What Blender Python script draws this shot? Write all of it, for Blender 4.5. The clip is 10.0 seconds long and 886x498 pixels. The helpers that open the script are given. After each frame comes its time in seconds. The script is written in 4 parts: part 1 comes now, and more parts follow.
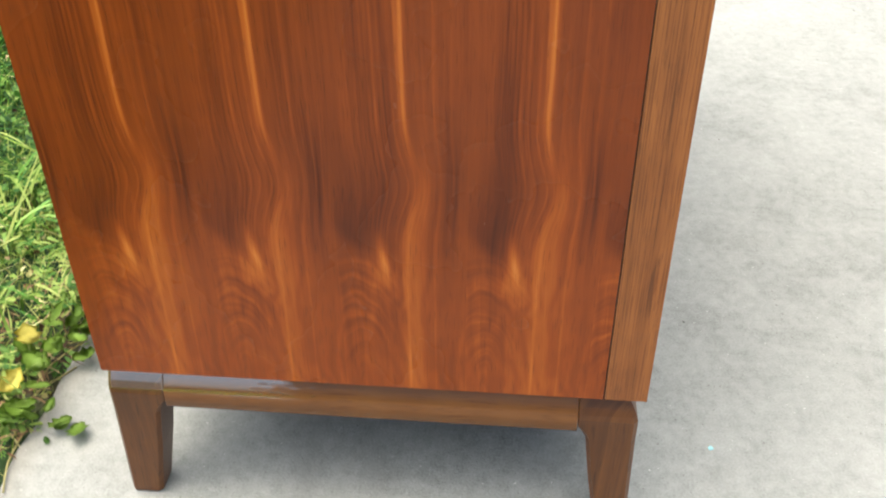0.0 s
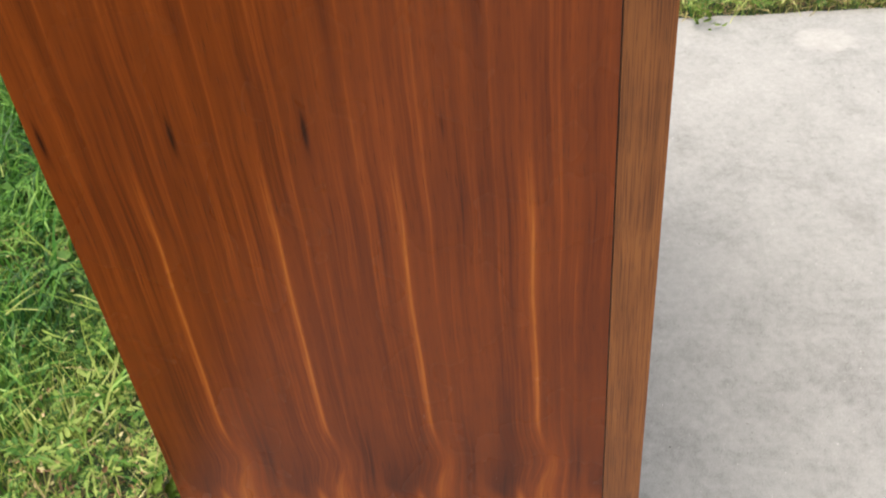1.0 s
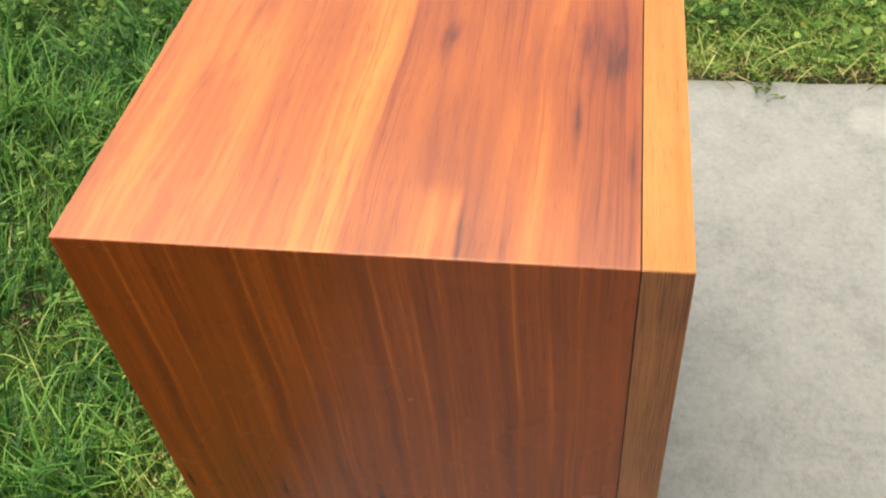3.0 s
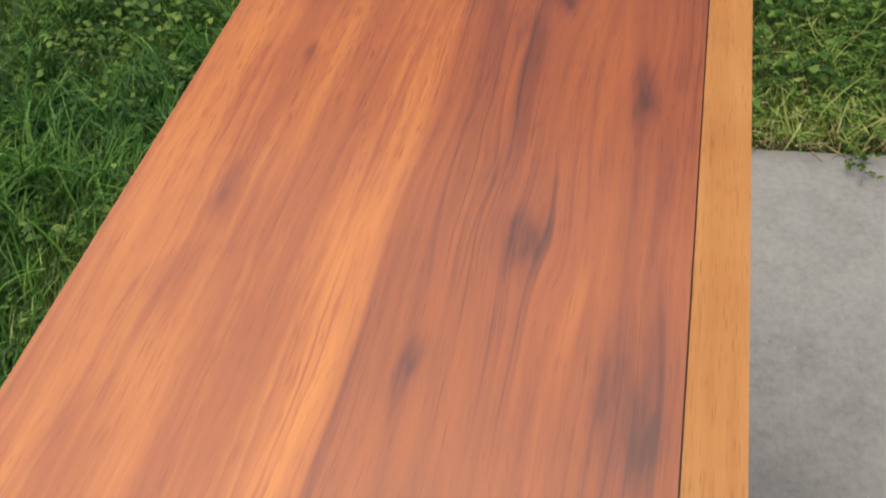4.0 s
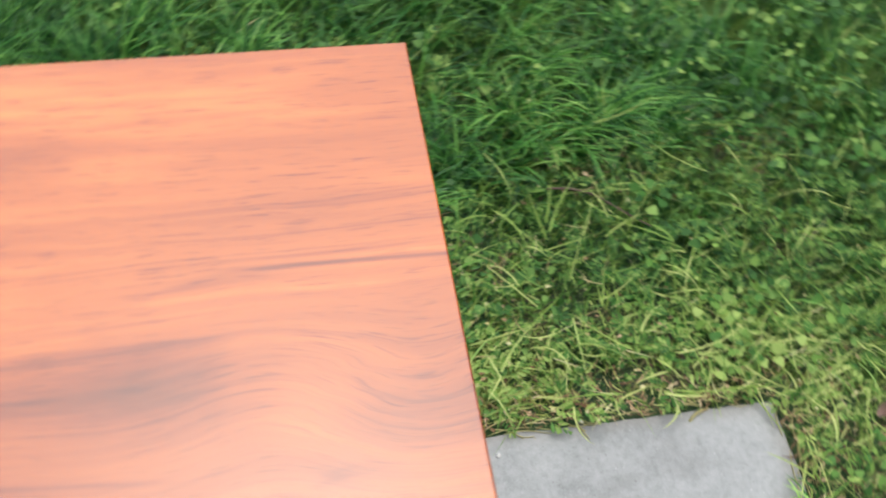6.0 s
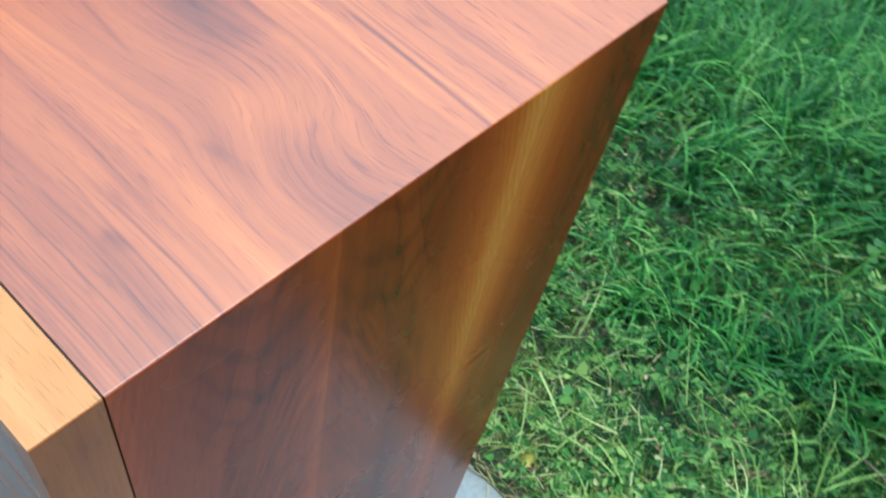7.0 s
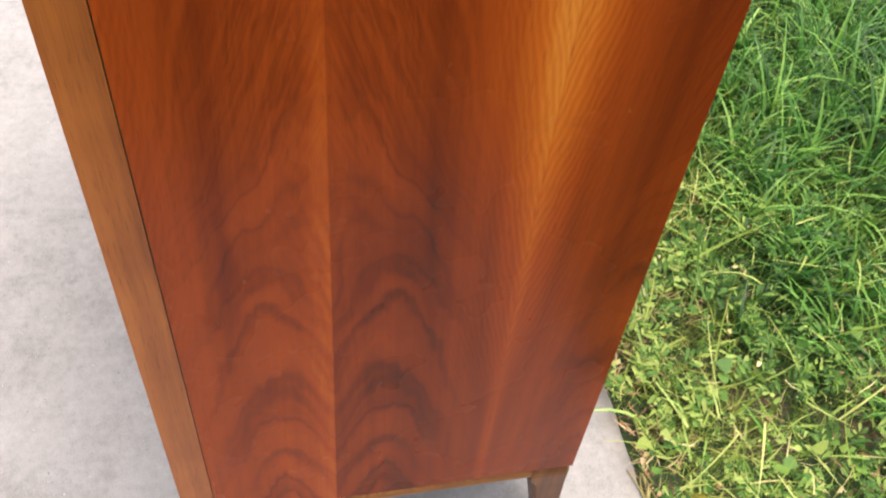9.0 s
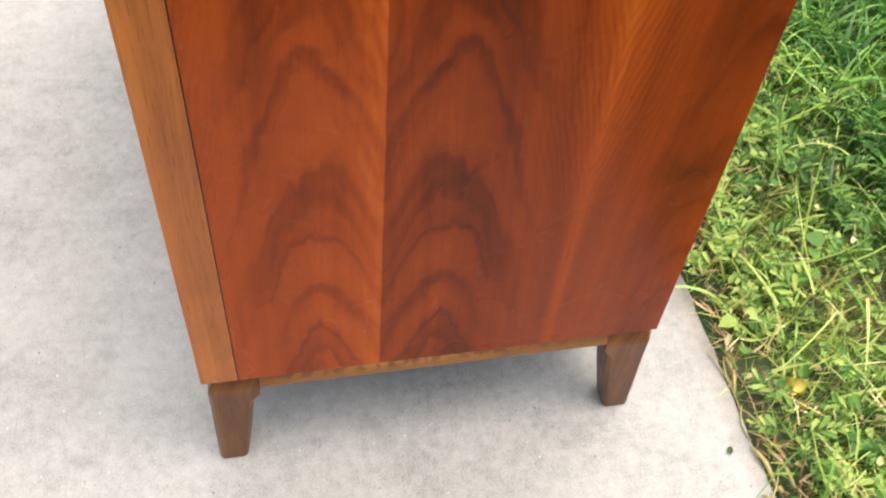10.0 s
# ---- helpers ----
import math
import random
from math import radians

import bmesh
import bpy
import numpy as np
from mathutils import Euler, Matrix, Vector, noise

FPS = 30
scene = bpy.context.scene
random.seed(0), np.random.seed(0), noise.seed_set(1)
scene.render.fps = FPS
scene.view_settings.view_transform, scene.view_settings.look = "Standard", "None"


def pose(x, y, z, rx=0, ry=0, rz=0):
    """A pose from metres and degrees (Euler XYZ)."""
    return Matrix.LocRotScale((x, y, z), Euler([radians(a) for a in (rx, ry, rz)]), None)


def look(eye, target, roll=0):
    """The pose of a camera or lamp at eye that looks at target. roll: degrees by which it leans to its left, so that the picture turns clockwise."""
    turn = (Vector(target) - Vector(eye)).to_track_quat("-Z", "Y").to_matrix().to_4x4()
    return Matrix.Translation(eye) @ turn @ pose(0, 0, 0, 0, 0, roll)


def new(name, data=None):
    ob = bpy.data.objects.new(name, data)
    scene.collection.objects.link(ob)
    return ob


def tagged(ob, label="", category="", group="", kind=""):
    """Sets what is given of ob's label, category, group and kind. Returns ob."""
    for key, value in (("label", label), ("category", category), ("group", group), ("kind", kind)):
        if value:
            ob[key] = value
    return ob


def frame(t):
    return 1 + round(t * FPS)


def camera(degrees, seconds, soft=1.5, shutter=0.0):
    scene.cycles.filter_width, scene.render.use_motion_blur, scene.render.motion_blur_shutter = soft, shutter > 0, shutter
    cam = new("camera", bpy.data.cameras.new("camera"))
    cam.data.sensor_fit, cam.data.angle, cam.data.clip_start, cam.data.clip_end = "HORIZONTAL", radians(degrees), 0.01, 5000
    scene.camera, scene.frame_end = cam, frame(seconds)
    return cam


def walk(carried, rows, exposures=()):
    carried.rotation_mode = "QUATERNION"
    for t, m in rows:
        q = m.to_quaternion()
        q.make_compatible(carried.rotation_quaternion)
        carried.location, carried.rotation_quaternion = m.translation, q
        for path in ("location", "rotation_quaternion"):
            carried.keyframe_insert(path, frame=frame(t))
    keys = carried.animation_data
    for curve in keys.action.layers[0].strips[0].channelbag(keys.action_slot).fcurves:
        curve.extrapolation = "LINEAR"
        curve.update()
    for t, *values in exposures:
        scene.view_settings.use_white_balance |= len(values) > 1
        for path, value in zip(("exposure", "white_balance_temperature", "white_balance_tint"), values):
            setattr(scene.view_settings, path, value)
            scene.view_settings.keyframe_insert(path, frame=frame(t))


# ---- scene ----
cam = camera(51.2, 10.0, soft=2.0, shutter=0.26)

PATH = [
    (0, (-0.5566, 0.1167, 0.6961), (0.9879, 0.2553, -0.4018), -0.25),
    (0.5, (-0.544, 0.115, 0.875), (0.998, 0.255, -0.39), -3.7),
    (1, (-0.5551, 0.0957, 1.0597), (0.9162, 0.2798, -0.1283), -6.01),
    (1.5, (-0.5314, 0.0825, 1.2496), (0.8953, 0.2864, 0.0114), -5.16),
    (2, (-0.5307, 0.0733, 1.4101), (0.8145, 0.2889, 0.0857), -5.54),
    (2.2, (-0.5376, 0.0708, 1.4533), (0.7846, 0.3008, 0.1084), -5.87),
    (3.3, (-0.3274, 0.0589, 1.5412), (0.9236, 0.4079, 0.1544), -6.81),
    (3.5, (-0.2596, 0.0525, 1.5495), (0.9687, 0.4278, 0.1493), -7.11),
    (4, (-0.0369, 0.0502, 1.5304), (1.1654, 0.5014, 0.1301), -10.7),
    (4.5, (0.2314, 0.0487, 1.5453), (1.4185, 0.5356, 0.1439), -10.0),
    (4.8, (0.3792, 0.0233, 1.536), (1.5428, 0.5316, 0.1226), -6.01),
    (5, (0.4727, -0.0012, 1.5439), (1.5981, 0.5692, 0.1233), -3.11),
    (5.2, (0.5501, -0.0087, 1.5349), (1.5788, 0.6922, 0.0994), -1.29),
    (6.3, (0.9363, -0.0152, 1.4938), (0.9061, 1.0205, -0.0988), 10.85),
    (6.5, (1.0029, -0.0508, 1.441), (0.768, 0.9621, -0.1492), 12.43),
    (6.7, (1.061, -0.07, 1.426), (0.608, 1.019, -0.189), 11.9),
    (7, (1.106, -0.033, 1.434), (0.47, 0.988, -0.163), 14.3),
    (7.2, (1.129, -0.025, 1.438), (0.337, 0.93, -0.131), 13.3),
    (7.5, (1.1796, -0.0085, 1.4125), (0.2648, 0.7913, -0.0481), 14.93),
    (8, (1.3207, 0.0584, 1.3802), (0.2003, 0.6083, -0.0524), 11.84),
    (8.5, (1.389, 0.125, 1.309), (0.138, 0.503, -0.205), 6.9),
    (9, (1.401, 0.128, 1.177), (0.147, 0.483, -0.34), 6.6),
    (9.5, (1.418, 0.1143, 1.0557), (0.2468, 0.4422, -0.404), 6.83),
    (10, (1.4078, 0.0891, 0.9287), (0.2322, 0.412, -0.5285), 6.04),
]
EXPOSURE = [
    (0.0, 1.54, 6700, 2),
    (0.5, 1.44, 6650, 5),
    (1.0, 1.12, 6800, 9),
    (1.5, 1.37, 6900, 10),
    (2.0, 1.13, 7100, 12),
    (3.3, 0.66, 7250, 2),
    (4.0, 0.05, 6850, 8),
    (4.5, 0.24, 6850, 10),
    (5.2, 0.44, 5200, 1),
    (6.5, 0.85, 6350, 8),
    (7.0, 0.95, 4750, -10),
    (7.5, 0.99, 3800, -17),
    (8.0, 1.14, 5250, 9),
    (8.5, 1.44, 6750, 24),
    (9.0, 1.50, 6850, 17),
    (9.5, 1.54, 6880, 11),
    (10.0, 1.64, 6850, 11),
]
walk(cam, [(t, look(eye, target, roll)) for t, eye, target, roll in PATH], EXPOSURE)

# ---- things below ----

# ---------------------------------------------------------------- world, sun
H, L, D, JY, ZB = 1.068, 0.92, 0.46, 0.035, 0.157   # chest: height, length, depth, front strip, underside
XE, YE = 1.666, 0.595   # the slab's two edges along the lawn

world = bpy.data.worlds.new("overcast_sky")
scene.world = world
world.use_nodes = True
wn = world.node_tree
wbg = wn.nodes["Background"]
sky = wn.nodes.new("ShaderNodeTexSky")
sky.sky_type = "NISHITA"
sky.sun_disc = False
sky.sun_elevation = radians(79)
sky.sun_rotation = radians(0)
sky.air_density, sky.dust_density, sky.ozone_density = 1.0, 9.0, 0.6
wn.links.new(sky.outputs[0], wbg.inputs[0])
wbg.inputs[1].default_value = 0.115

sun = new("sun", bpy.data.lights.new("sun", "SUN"))
sun.data.energy, sun.data.angle, sun.data.color = 1.5, radians(93), (1.0, 0.98, 0.94)
sun.matrix_world = look((0.0, 0.62, 3.3), (0, 0, 0))


# ---------------------------------------------------------------- node helpers
class Ex:
    """A value in a node tree that can be reckoned with."""

    def __init__(self, nt, sock):
        self.nt, self.sock = nt, sock

    def op(self, kind, *others):
        n = self.nt.nodes.new("ShaderNodeMath")
        n.operation = kind
        for i, v in enumerate((self, *others)):
            if isinstance(v, Ex):
                self.nt.links.new(v.sock, n.inputs[i])
            else:
                n.inputs[i].default_value = v
        return Ex(self.nt, n.outputs[0])

    def __add__(self, o): return self.op("ADD", o)
    def __radd__(self, o): return self.op("ADD", o)
    def __sub__(self, o): return self.op("SUBTRACT", o)
    def __rsub__(self, o): return (self * -1.0) + o
    def __mul__(self, o): return self.op("MULTIPLY", o)
    def __rmul__(self, o): return self.op("MULTIPLY", o)
    def __truediv__(self, o): return self.op("DIVIDE", o)
    def clamp(self): return self.op("MAXIMUM", 0.0).op("MINIMUM", 1.0)

    def gauss(self, c, w):
        d = (self - c) * (1.0 / w)
        return (d * d * -1.0).op("EXPONENT")

    def step(self, a, b):
        n = self.nt.nodes.new("ShaderNodeMapRange")
        n.interpolation_type = "SMOOTHSTEP"
        self.nt.links.new(self.sock, n.inputs["Value"])
        n.inputs["From Min"].default_value, n.inputs["From Max"].default_value = a, b
        return Ex(self.nt, n.outputs[0])


def fresh(name):
    m = bpy.data.materials.new(name)
    m.use_nodes = True
    nt = m.node_tree
    return m, nt, nt.nodes["Principled BSDF"]


def coords(nt):
    tc = nt.nodes.new("ShaderNodeTexCoord")
    sep = nt.nodes.new("ShaderNodeSeparateXYZ")
    nt.links.new(tc.outputs["Object"], sep.inputs[0])
    return [Ex(nt, sep.outputs[i]) for i in range(3)]


def vec(nt, a, b, c=0.0):
    n = nt.nodes.new("ShaderNodeCombineXYZ")
    for i, v in enumerate((a, b, c)):
        if isinstance(v, Ex):
            nt.links.new(v.sock, n.inputs[i])
        else:
            n.inputs[i].default_value = v
    return n.outputs[0]


def noise_at(nt, v, scale=1.0, detail=2.0, rough=0.5, distort=0.0):
    n = nt.nodes.new("ShaderNodeTexNoise")
    n.inputs["Scale"].default_value, n.inputs["Detail"].default_value = scale, detail
    n.inputs["Roughness"].default_value, n.inputs["Distortion"].default_value = rough, distort
    nt.links.new(v, n.inputs["Vector"])
    return Ex(nt, n.outputs["Fac"])


def ramp(nt, e, stops):
    n = nt.nodes.new("ShaderNodeValToRGB")
    while len(n.color_ramp.elements) < len(stops):
        n.color_ramp.elements.new(0.5)
    for el, (p, c) in zip(n.color_ramp.elements, stops):
        el.position, el.color = p, (*c, 1)
    nt.links.new(e.sock, n.inputs[0])
    return n.outputs[0]


def mix(nt, e, a, b, kind="MIX"):
    n = nt.nodes.new("ShaderNodeMix")
    n.data_type, n.blend_type = "RGBA", kind
    for key, v in ((0, e), (6, a), (7, b)):
        if isinstance(v, Ex):
            nt.links.new(v.sock, n.inputs[key])
        elif isinstance(v, (int, float)):
            n.inputs[key].default_value = v
        elif isinstance(v, tuple):
            n.inputs[key].default_value = (*v, 1)
        else:
            nt.links.new(v, n.inputs[key])
    return n.outputs[2]


def bump(nt, bsdf, e, strength, dist):
    n = nt.nodes.new("ShaderNodeBump")
    n.inputs["Strength"].default_value, n.inputs["Distance"].default_value = strength, dist
    nt.links.new(e.sock, n.inputs["Height"])
    nt.links.new(n.outputs[0], bsdf.inputs["Normal"])


# ---------------------------------------------------------------- wood
DARK, DEEP, MID, WARM, GOLD = (0.038, 0.009, 0.004), (0.12, 0.024, 0.006), (0.25, 0.052, 0.009), (0.40, 0.102, 0.016), (0.60, 0.21, 0.040)
WALNUT = [(0.0, DARK), (0.22, DEEP), (0.47, MID), (0.7, WARM), (1.0, GOLD)]


def finish(nt, bsdf, value, stops, pores, rough=0.27, depth=0.0004, coat=0.0, spec=0.5, ior=1.5):
    """Lacquered wood: the figure's value becomes colour; pores darken and dent it."""
    col = ramp(nt, value.clamp(), stops)
    col = mix(nt, pores * 0.45, col, (0.035, 0.012, 0.006))
    nt.links.new(col, bsdf.inputs["Base Color"])
    smear = noise_at(nt, vec(nt, *coords(nt)), 9.0, 3.0)
    nt.links.new((smear * 0.12 + (rough - 0.06)).sock, bsdf.inputs["Roughness"])
    bsdf.inputs["Specular IOR Level"].default_value = spec
    bsdf.inputs["Coat Weight"].default_value = coat
    bsdf.inputs["Coat Roughness"].default_value, bsdf.inputs["Coat IOR"].default_value = 0.18, ior
    bump(nt, bsdf, (pores * -1.0) + smear * 0.08, 0.25, depth)


def streaks(nt, a, l, seed, wide=70.0, fine=260.0, hair=800.0, mixed=(0.9, 0.45, 0.22)):
    """Grain along l, varying across a: about -0.5 to 0.5, and its pores 0 to 1."""
    wob = noise_at(nt, vec(nt, a * 7.0, l * 2.2, seed), 1.0, 2.0)
    a2 = a + (wob - 0.5) * 0.022
    s1 = noise_at(nt, vec(nt, a2 * wide, l * 1.3, seed + 3), 1.0, 2.0)
    s2 = noise_at(nt, vec(nt, a2 * fine, l * 2.6, seed + 5), 1.0, 3.0)
    s3 = noise_at(nt, vec(nt, a2 * hair, l * 16.0, seed + 7), 1.0, 2.0)
    p = noise_at(nt, vec(nt, a2 * hair * 1.3, l * 45.0, seed + 9), 1.0, 1.0)
    return (s1 - 0.5) * mixed[0] + (s2 - 0.5) * mixed[1] + (s3 - 0.5) * mixed[2], p.step(0.60, 0.74)


def wood_side_slip():
    """Slip-matched veneer: the same leaf four times over, with a light flame and a knot in each."""
    m, nt, b = fresh("walnut_slip_matched")
    x, y, z = coords(nt)
    wob = noise_at(nt, vec(nt, y * 3.0, z * 5.0, 2.0), 1.0, 2.0)
    bend = z.gauss(0.352, 0.030) * 0.0105
    v = (y + (wob - 0.5) * 0.010 - 0.194 + 0.045).op("WRAP", 0.0985, 0.0) - 0.045
    v = v + bend * (v.gauss(-0.006, 0.022) + v.gauss(0.034, 0.018) * 0.5)
    st, pores = streaks(nt, v, z, 11.0, 80.0, 300.0, 1000.0, (0.80, 0.80, 0.44))
    own, _ = streaks(nt, y, z, 41.0, 40.0, 170.0, 700.0, (0.9, 0.7, 0.3))
    low = z.step(0.34, 0.26)
    come = noise_at(nt, vec(nt, v * 30.0, z * 5.0, 53.0), 1.0, 2.0).step(0.30, 0.68) * 1.15 + 0.30
    dash = noise_at(nt, vec(nt, y * 520.0, z * 26.0, 57.0), 1.0, 2.0).step(0.58, 0.72) * noise_at(nt, vec(nt, y * 30.0, z * 7.0, 59.0), 1.0, 1.0).step(0.40, 0.60)
    tone = noise_at(nt, vec(nt, y * 14.0, z * 5.0, 63.0), 1.0, 3.0) - 0.5
    swirl_v = noise_at(nt, vec(nt, v * 26.0, z * 11.0, 4.0), 1.0, 2.0, 0.5, 0.3)
    rings = ((swirl_v * 30.0 + v * 420.0).op("SINE")) * 0.035
    ex, ez = (v - 0.040) * 2.6, z - 0.165
    arch = ((ex * ex) + (ez * ez)).op("SQRT") + (swirl_v - 0.5) * 0.05
    fan = (noise_at(nt, vec(nt, arch * 120.0, y * 9.0, 77.0), 1.0, 2.0) - 0.5) * 0.62 * v.gauss(0.036, 0.024) * z.step(0.305, 0.275) * z.step(0.155, 0.215)
    reach = (z.step(0.36, 0.42) * z.step(0.76, 0.60)) + z.gauss(0.93, 0.09) * 0.45 + z.step(0.36, 0.30) * 0.5
    flame = v.gauss(0.0, 0.0014) * reach * 0.28 + v.gauss(0.0016, 0.0035) * reach * 0.10
    side = v.gauss(-0.004, 0.007) * (z.step(0.40, 0.33) * 0.10 + z.step(0.36, 0.6) * 0.04)
    plume = v.gauss(-0.005, 0.008) * z.gauss(0.31, 0.06) * 0.08
    lean = v - (z - 0.287) * 0.16
    hook = lean.gauss(0.0175, 0.0036) * z.gauss(0.287, 0.019) * 0.40 + lean.gauss(0.024, 0.010) * z.gauss(0.268, 0.013) * 0.16
    cup = z - (v - 0.026) * (v - 0.026) * 26.0 + (swirl_v - 0.5) * 0.03
    shade = v.gauss(0.040, 0.018) * cup.step(0.284, 0.304) * z.step(0.42, 0.30) * 0.17
    left = v.gauss(-0.036, 0.013) * z.gauss(0.36, 0.05) * 0.08
    knot = v.gauss(-0.0375, 0.0016) * z.gauss(0.7215, 0.014) * y.step(0.10, 0.13) * (y.step(0.17, 0.24) * 0.22 + 0.16)
    halo = v.gauss(-0.0375, 0.004) * z.gauss(0.7215, 0.03) * (y.step(0.17, 0.24) * 0.06 + 0.02)
    thin = v.gauss(0.026, 0.0012) * z.step(0.4, 0.6) * 0.14 + v.gauss(-0.021, 0.0010) * 0.10
    val = (st * come * (1.0 - low * 0.55) * 0.48 + own * (1.0 - low * 0.3) * 0.25 + tone * 0.26 - dash * 0.06 + rings * low + fan + flame + side + plume + hook + thin + 0.364 + low * 0.085 + z.step(0.7, 1.05) * 0.03) - shade - left - knot - halo
    finish(nt, b, val, WALNUT, pores, 0.27, spec=0.26)
    return m


def wood_side_book():
    """Book-matched crown-cut veneer, mirrored at two seams."""
    m, nt, b = fresh("walnut_book_matched")
    x, y, z = coords(nt)
    s = (y - 0.171).op("PINGPONG", 0.168)
    wob = noise_at(nt, vec(nt, s * 24.0, z * 9.0, 1.0), 1.0, 3.0)
    wob2 = noise_at(nt, vec(nt, s * 70.0, z * 26.0, 6.0), 1.0, 2.0)
    q = s - z.step(0.74, 0.52) * 0.052 + (wob - 0.5) * 0.012
    f = z + (q * q + 0.0004).op("SQRT") * 1.7 + q * q * 14.0 + (wob - 0.5) * 0.11 + (wob2 - 0.5) * 0.03
    r1 = noise_at(nt, vec(nt, f * 13.0, s * 4.0, 3.0), 1.0, 1.5)
    r2 = noise_at(nt, vec(nt, f * 60.0, s * 5.0, 8.0), 1.0, 2.0)
    line = r1.gauss(0.47, 0.042) * (wob2 * 0.16 + 0.05)
    core = s.gauss(0.052, 0.062) * (1.0 - z.step(0.5, 0.7) * 0.35)
    st, pores = streaks(nt, s + z * 0.035, z, 23.0, 80.0, 330.0, 900.0)
    gold = s.gauss(0.160, 0.016) * z.step(0.28, 0.95) * 0.43 + s.gauss(0.135, 0.03) * z.step(0.50, 0.95) * (y.step(0.12, 0.19) * 0.17 + 0.02)
    gold2 = s.gauss(0.166, 0.004) * 0.12
    seam = s.gauss(0.0, 0.017) * 0.13
    drift = noise_at(nt, vec(nt, (s + z * 0.33) * 55.0, z * 3.0, 17.0), 1.0, 2.0)
    tent = (drift * 52.0 + wob * 4.0).op("SINE").gauss(1.0, 0.7) * -0.08 * s.gauss(0.03, 0.040) * z.step(0.66, 0.78) * z.step(0.985, 0.945)
    cup = (z - (s - 0.045) * (s - 0.045) * 26.0) * 26.0 + (wob - 0.5) * 1.6 + (wob2 - 0.5) * 0.5
    tent = tent - (cup * 6.283).op("SINE").gauss(1.0, 0.7) * 0.095 * s.gauss(0.05, 0.040) * z.step(0.93, 0.96)
    back = 0.168 - s
    vee = (((back - z * 0.22) * 1150.0 + wob * 14.0 + wob2 * 9.0).op("SINE")) * 0.045 * back.gauss(0.012, 0.034) * z.step(0.30, 0.5)
    hem = (((s - z * 0.30) * 560.0 + wob * 12.0 + wob2 * 8.0).op("SINE")) * 0.042 * s.gauss(0.0, 0.038) * z.gauss(0.56, 0.17) * (y.step(0.172, 0.170) * 0.7 + 0.3)
    first = y.step(0.172, 0.170)
    third = y.step(0.338, 0.340)
    band = s.gauss(0.082, 0.024) * 0.07
    top = z.gauss(1.0, 0.06) * s.gauss(0.05, 0.05) * 0.07
    val = (r1 - 0.5) * 0.38 * core * (1.0 - third * 0.5) + (r2 - 0.5) * 0.08 * core + st * 0.20 + gold + gold2 + seam * (first * 1.1 + 0.1) + tent + vee + hem + 0.388 - line * core * (1.0 - third * 0.6) - band - third * 0.09 - top - (1.0 - first) * (1.0 - third) * z.step(0.8, 0.5) * 0.13
    smoke = (y + (wob - 0.5) * 0.05).gauss(0.446, 0.022) * (z + (wob2 - 0.5) * 0.08).gauss(0.536, 0.03) + (y + (wob2 - 0.5) * 0.04).gauss(0.427, 0.03) * (z + (wob - 0.5) * 0.12).gauss(0.404, 0.016)
    smoke = smoke + (y + (wob2 - 0.5) * 0.03).gauss(0.084, 0.011) * z.gauss(0.62, 0.13) + (y + (wob - 0.5) * 0.05).gauss(0.252, 0.026) * (z + (wob2 - 0.5) * 0.05).gauss(0.64, 0.07)
    val = val - smoke * 0.10
    finish(nt, b, val, [(0.0, (0.040, 0.009, 0.004)), (0.2, (0.150, 0.022, 0.004)), (0.46, (0.310, 0.052, 0.007)), (0.7, (0.48, 0.112, 0.013)), (1.0, (0.66, 0.24, 0.036))], pores * 0.7, 0.27, spec=0.17)
    return m


BLOTCH = [(0.260, 0.199, 0.026, 0.011, 0.34), (0.374, 0.144, 0.026, 0.015, 0.38), (0.270, 0.081, 0.038, 0.0095, 0.34), (0.236, 0.057, 0.034, 0.0085, 0.36), (0.150, 0.085, 0.026, 0.0045, 0.32),
          (0.030, 0.1605, 0.030, 0.0028, 0.32), (0.662, 0.153, 0.022, 0.013, 0.30), (0.652, 0.152, 0.010, 0.006, 0.22), (0.740, 0.222, 0.045, 0.024, 0.12), (0.523, 0.076, 0.036, 0.009, 0.28),
          (0.389, 0.376, 0.022, 0.011, 0.24), (0.307, 0.386, 0.034, 0.013, 0.16), (0.669, 0.379, 0.026, 0.013, 0.20), (0.572, 0.366, 0.008, 0.004, 0.26), (0.418, 0.378, 0.012, 0.007, 0.16),
          (0.846, 0.105, 0.026, 0.008, 0.16), (0.756, 0.067, 0.014, 0.005, 0.16), (0.846, 0.158, 0.022, 0.008, 0.20), (0.855, 0.085, 0.008, 0.0035, 0.26), (0.537, 0.083, 0.030, 0.006, 0.14),
          (0.606, 0.173, 0.050, 0.016, 0.10), (0.103, 0.042, 0.026, 0.006, 0.16), (0.558, 0.363, 0.016, 0.008, 0.12), (0.201, 0.405, 0.022, 0.006, 0.12), (0.836, 0.311, 0.010, 0.003, 0.14)]


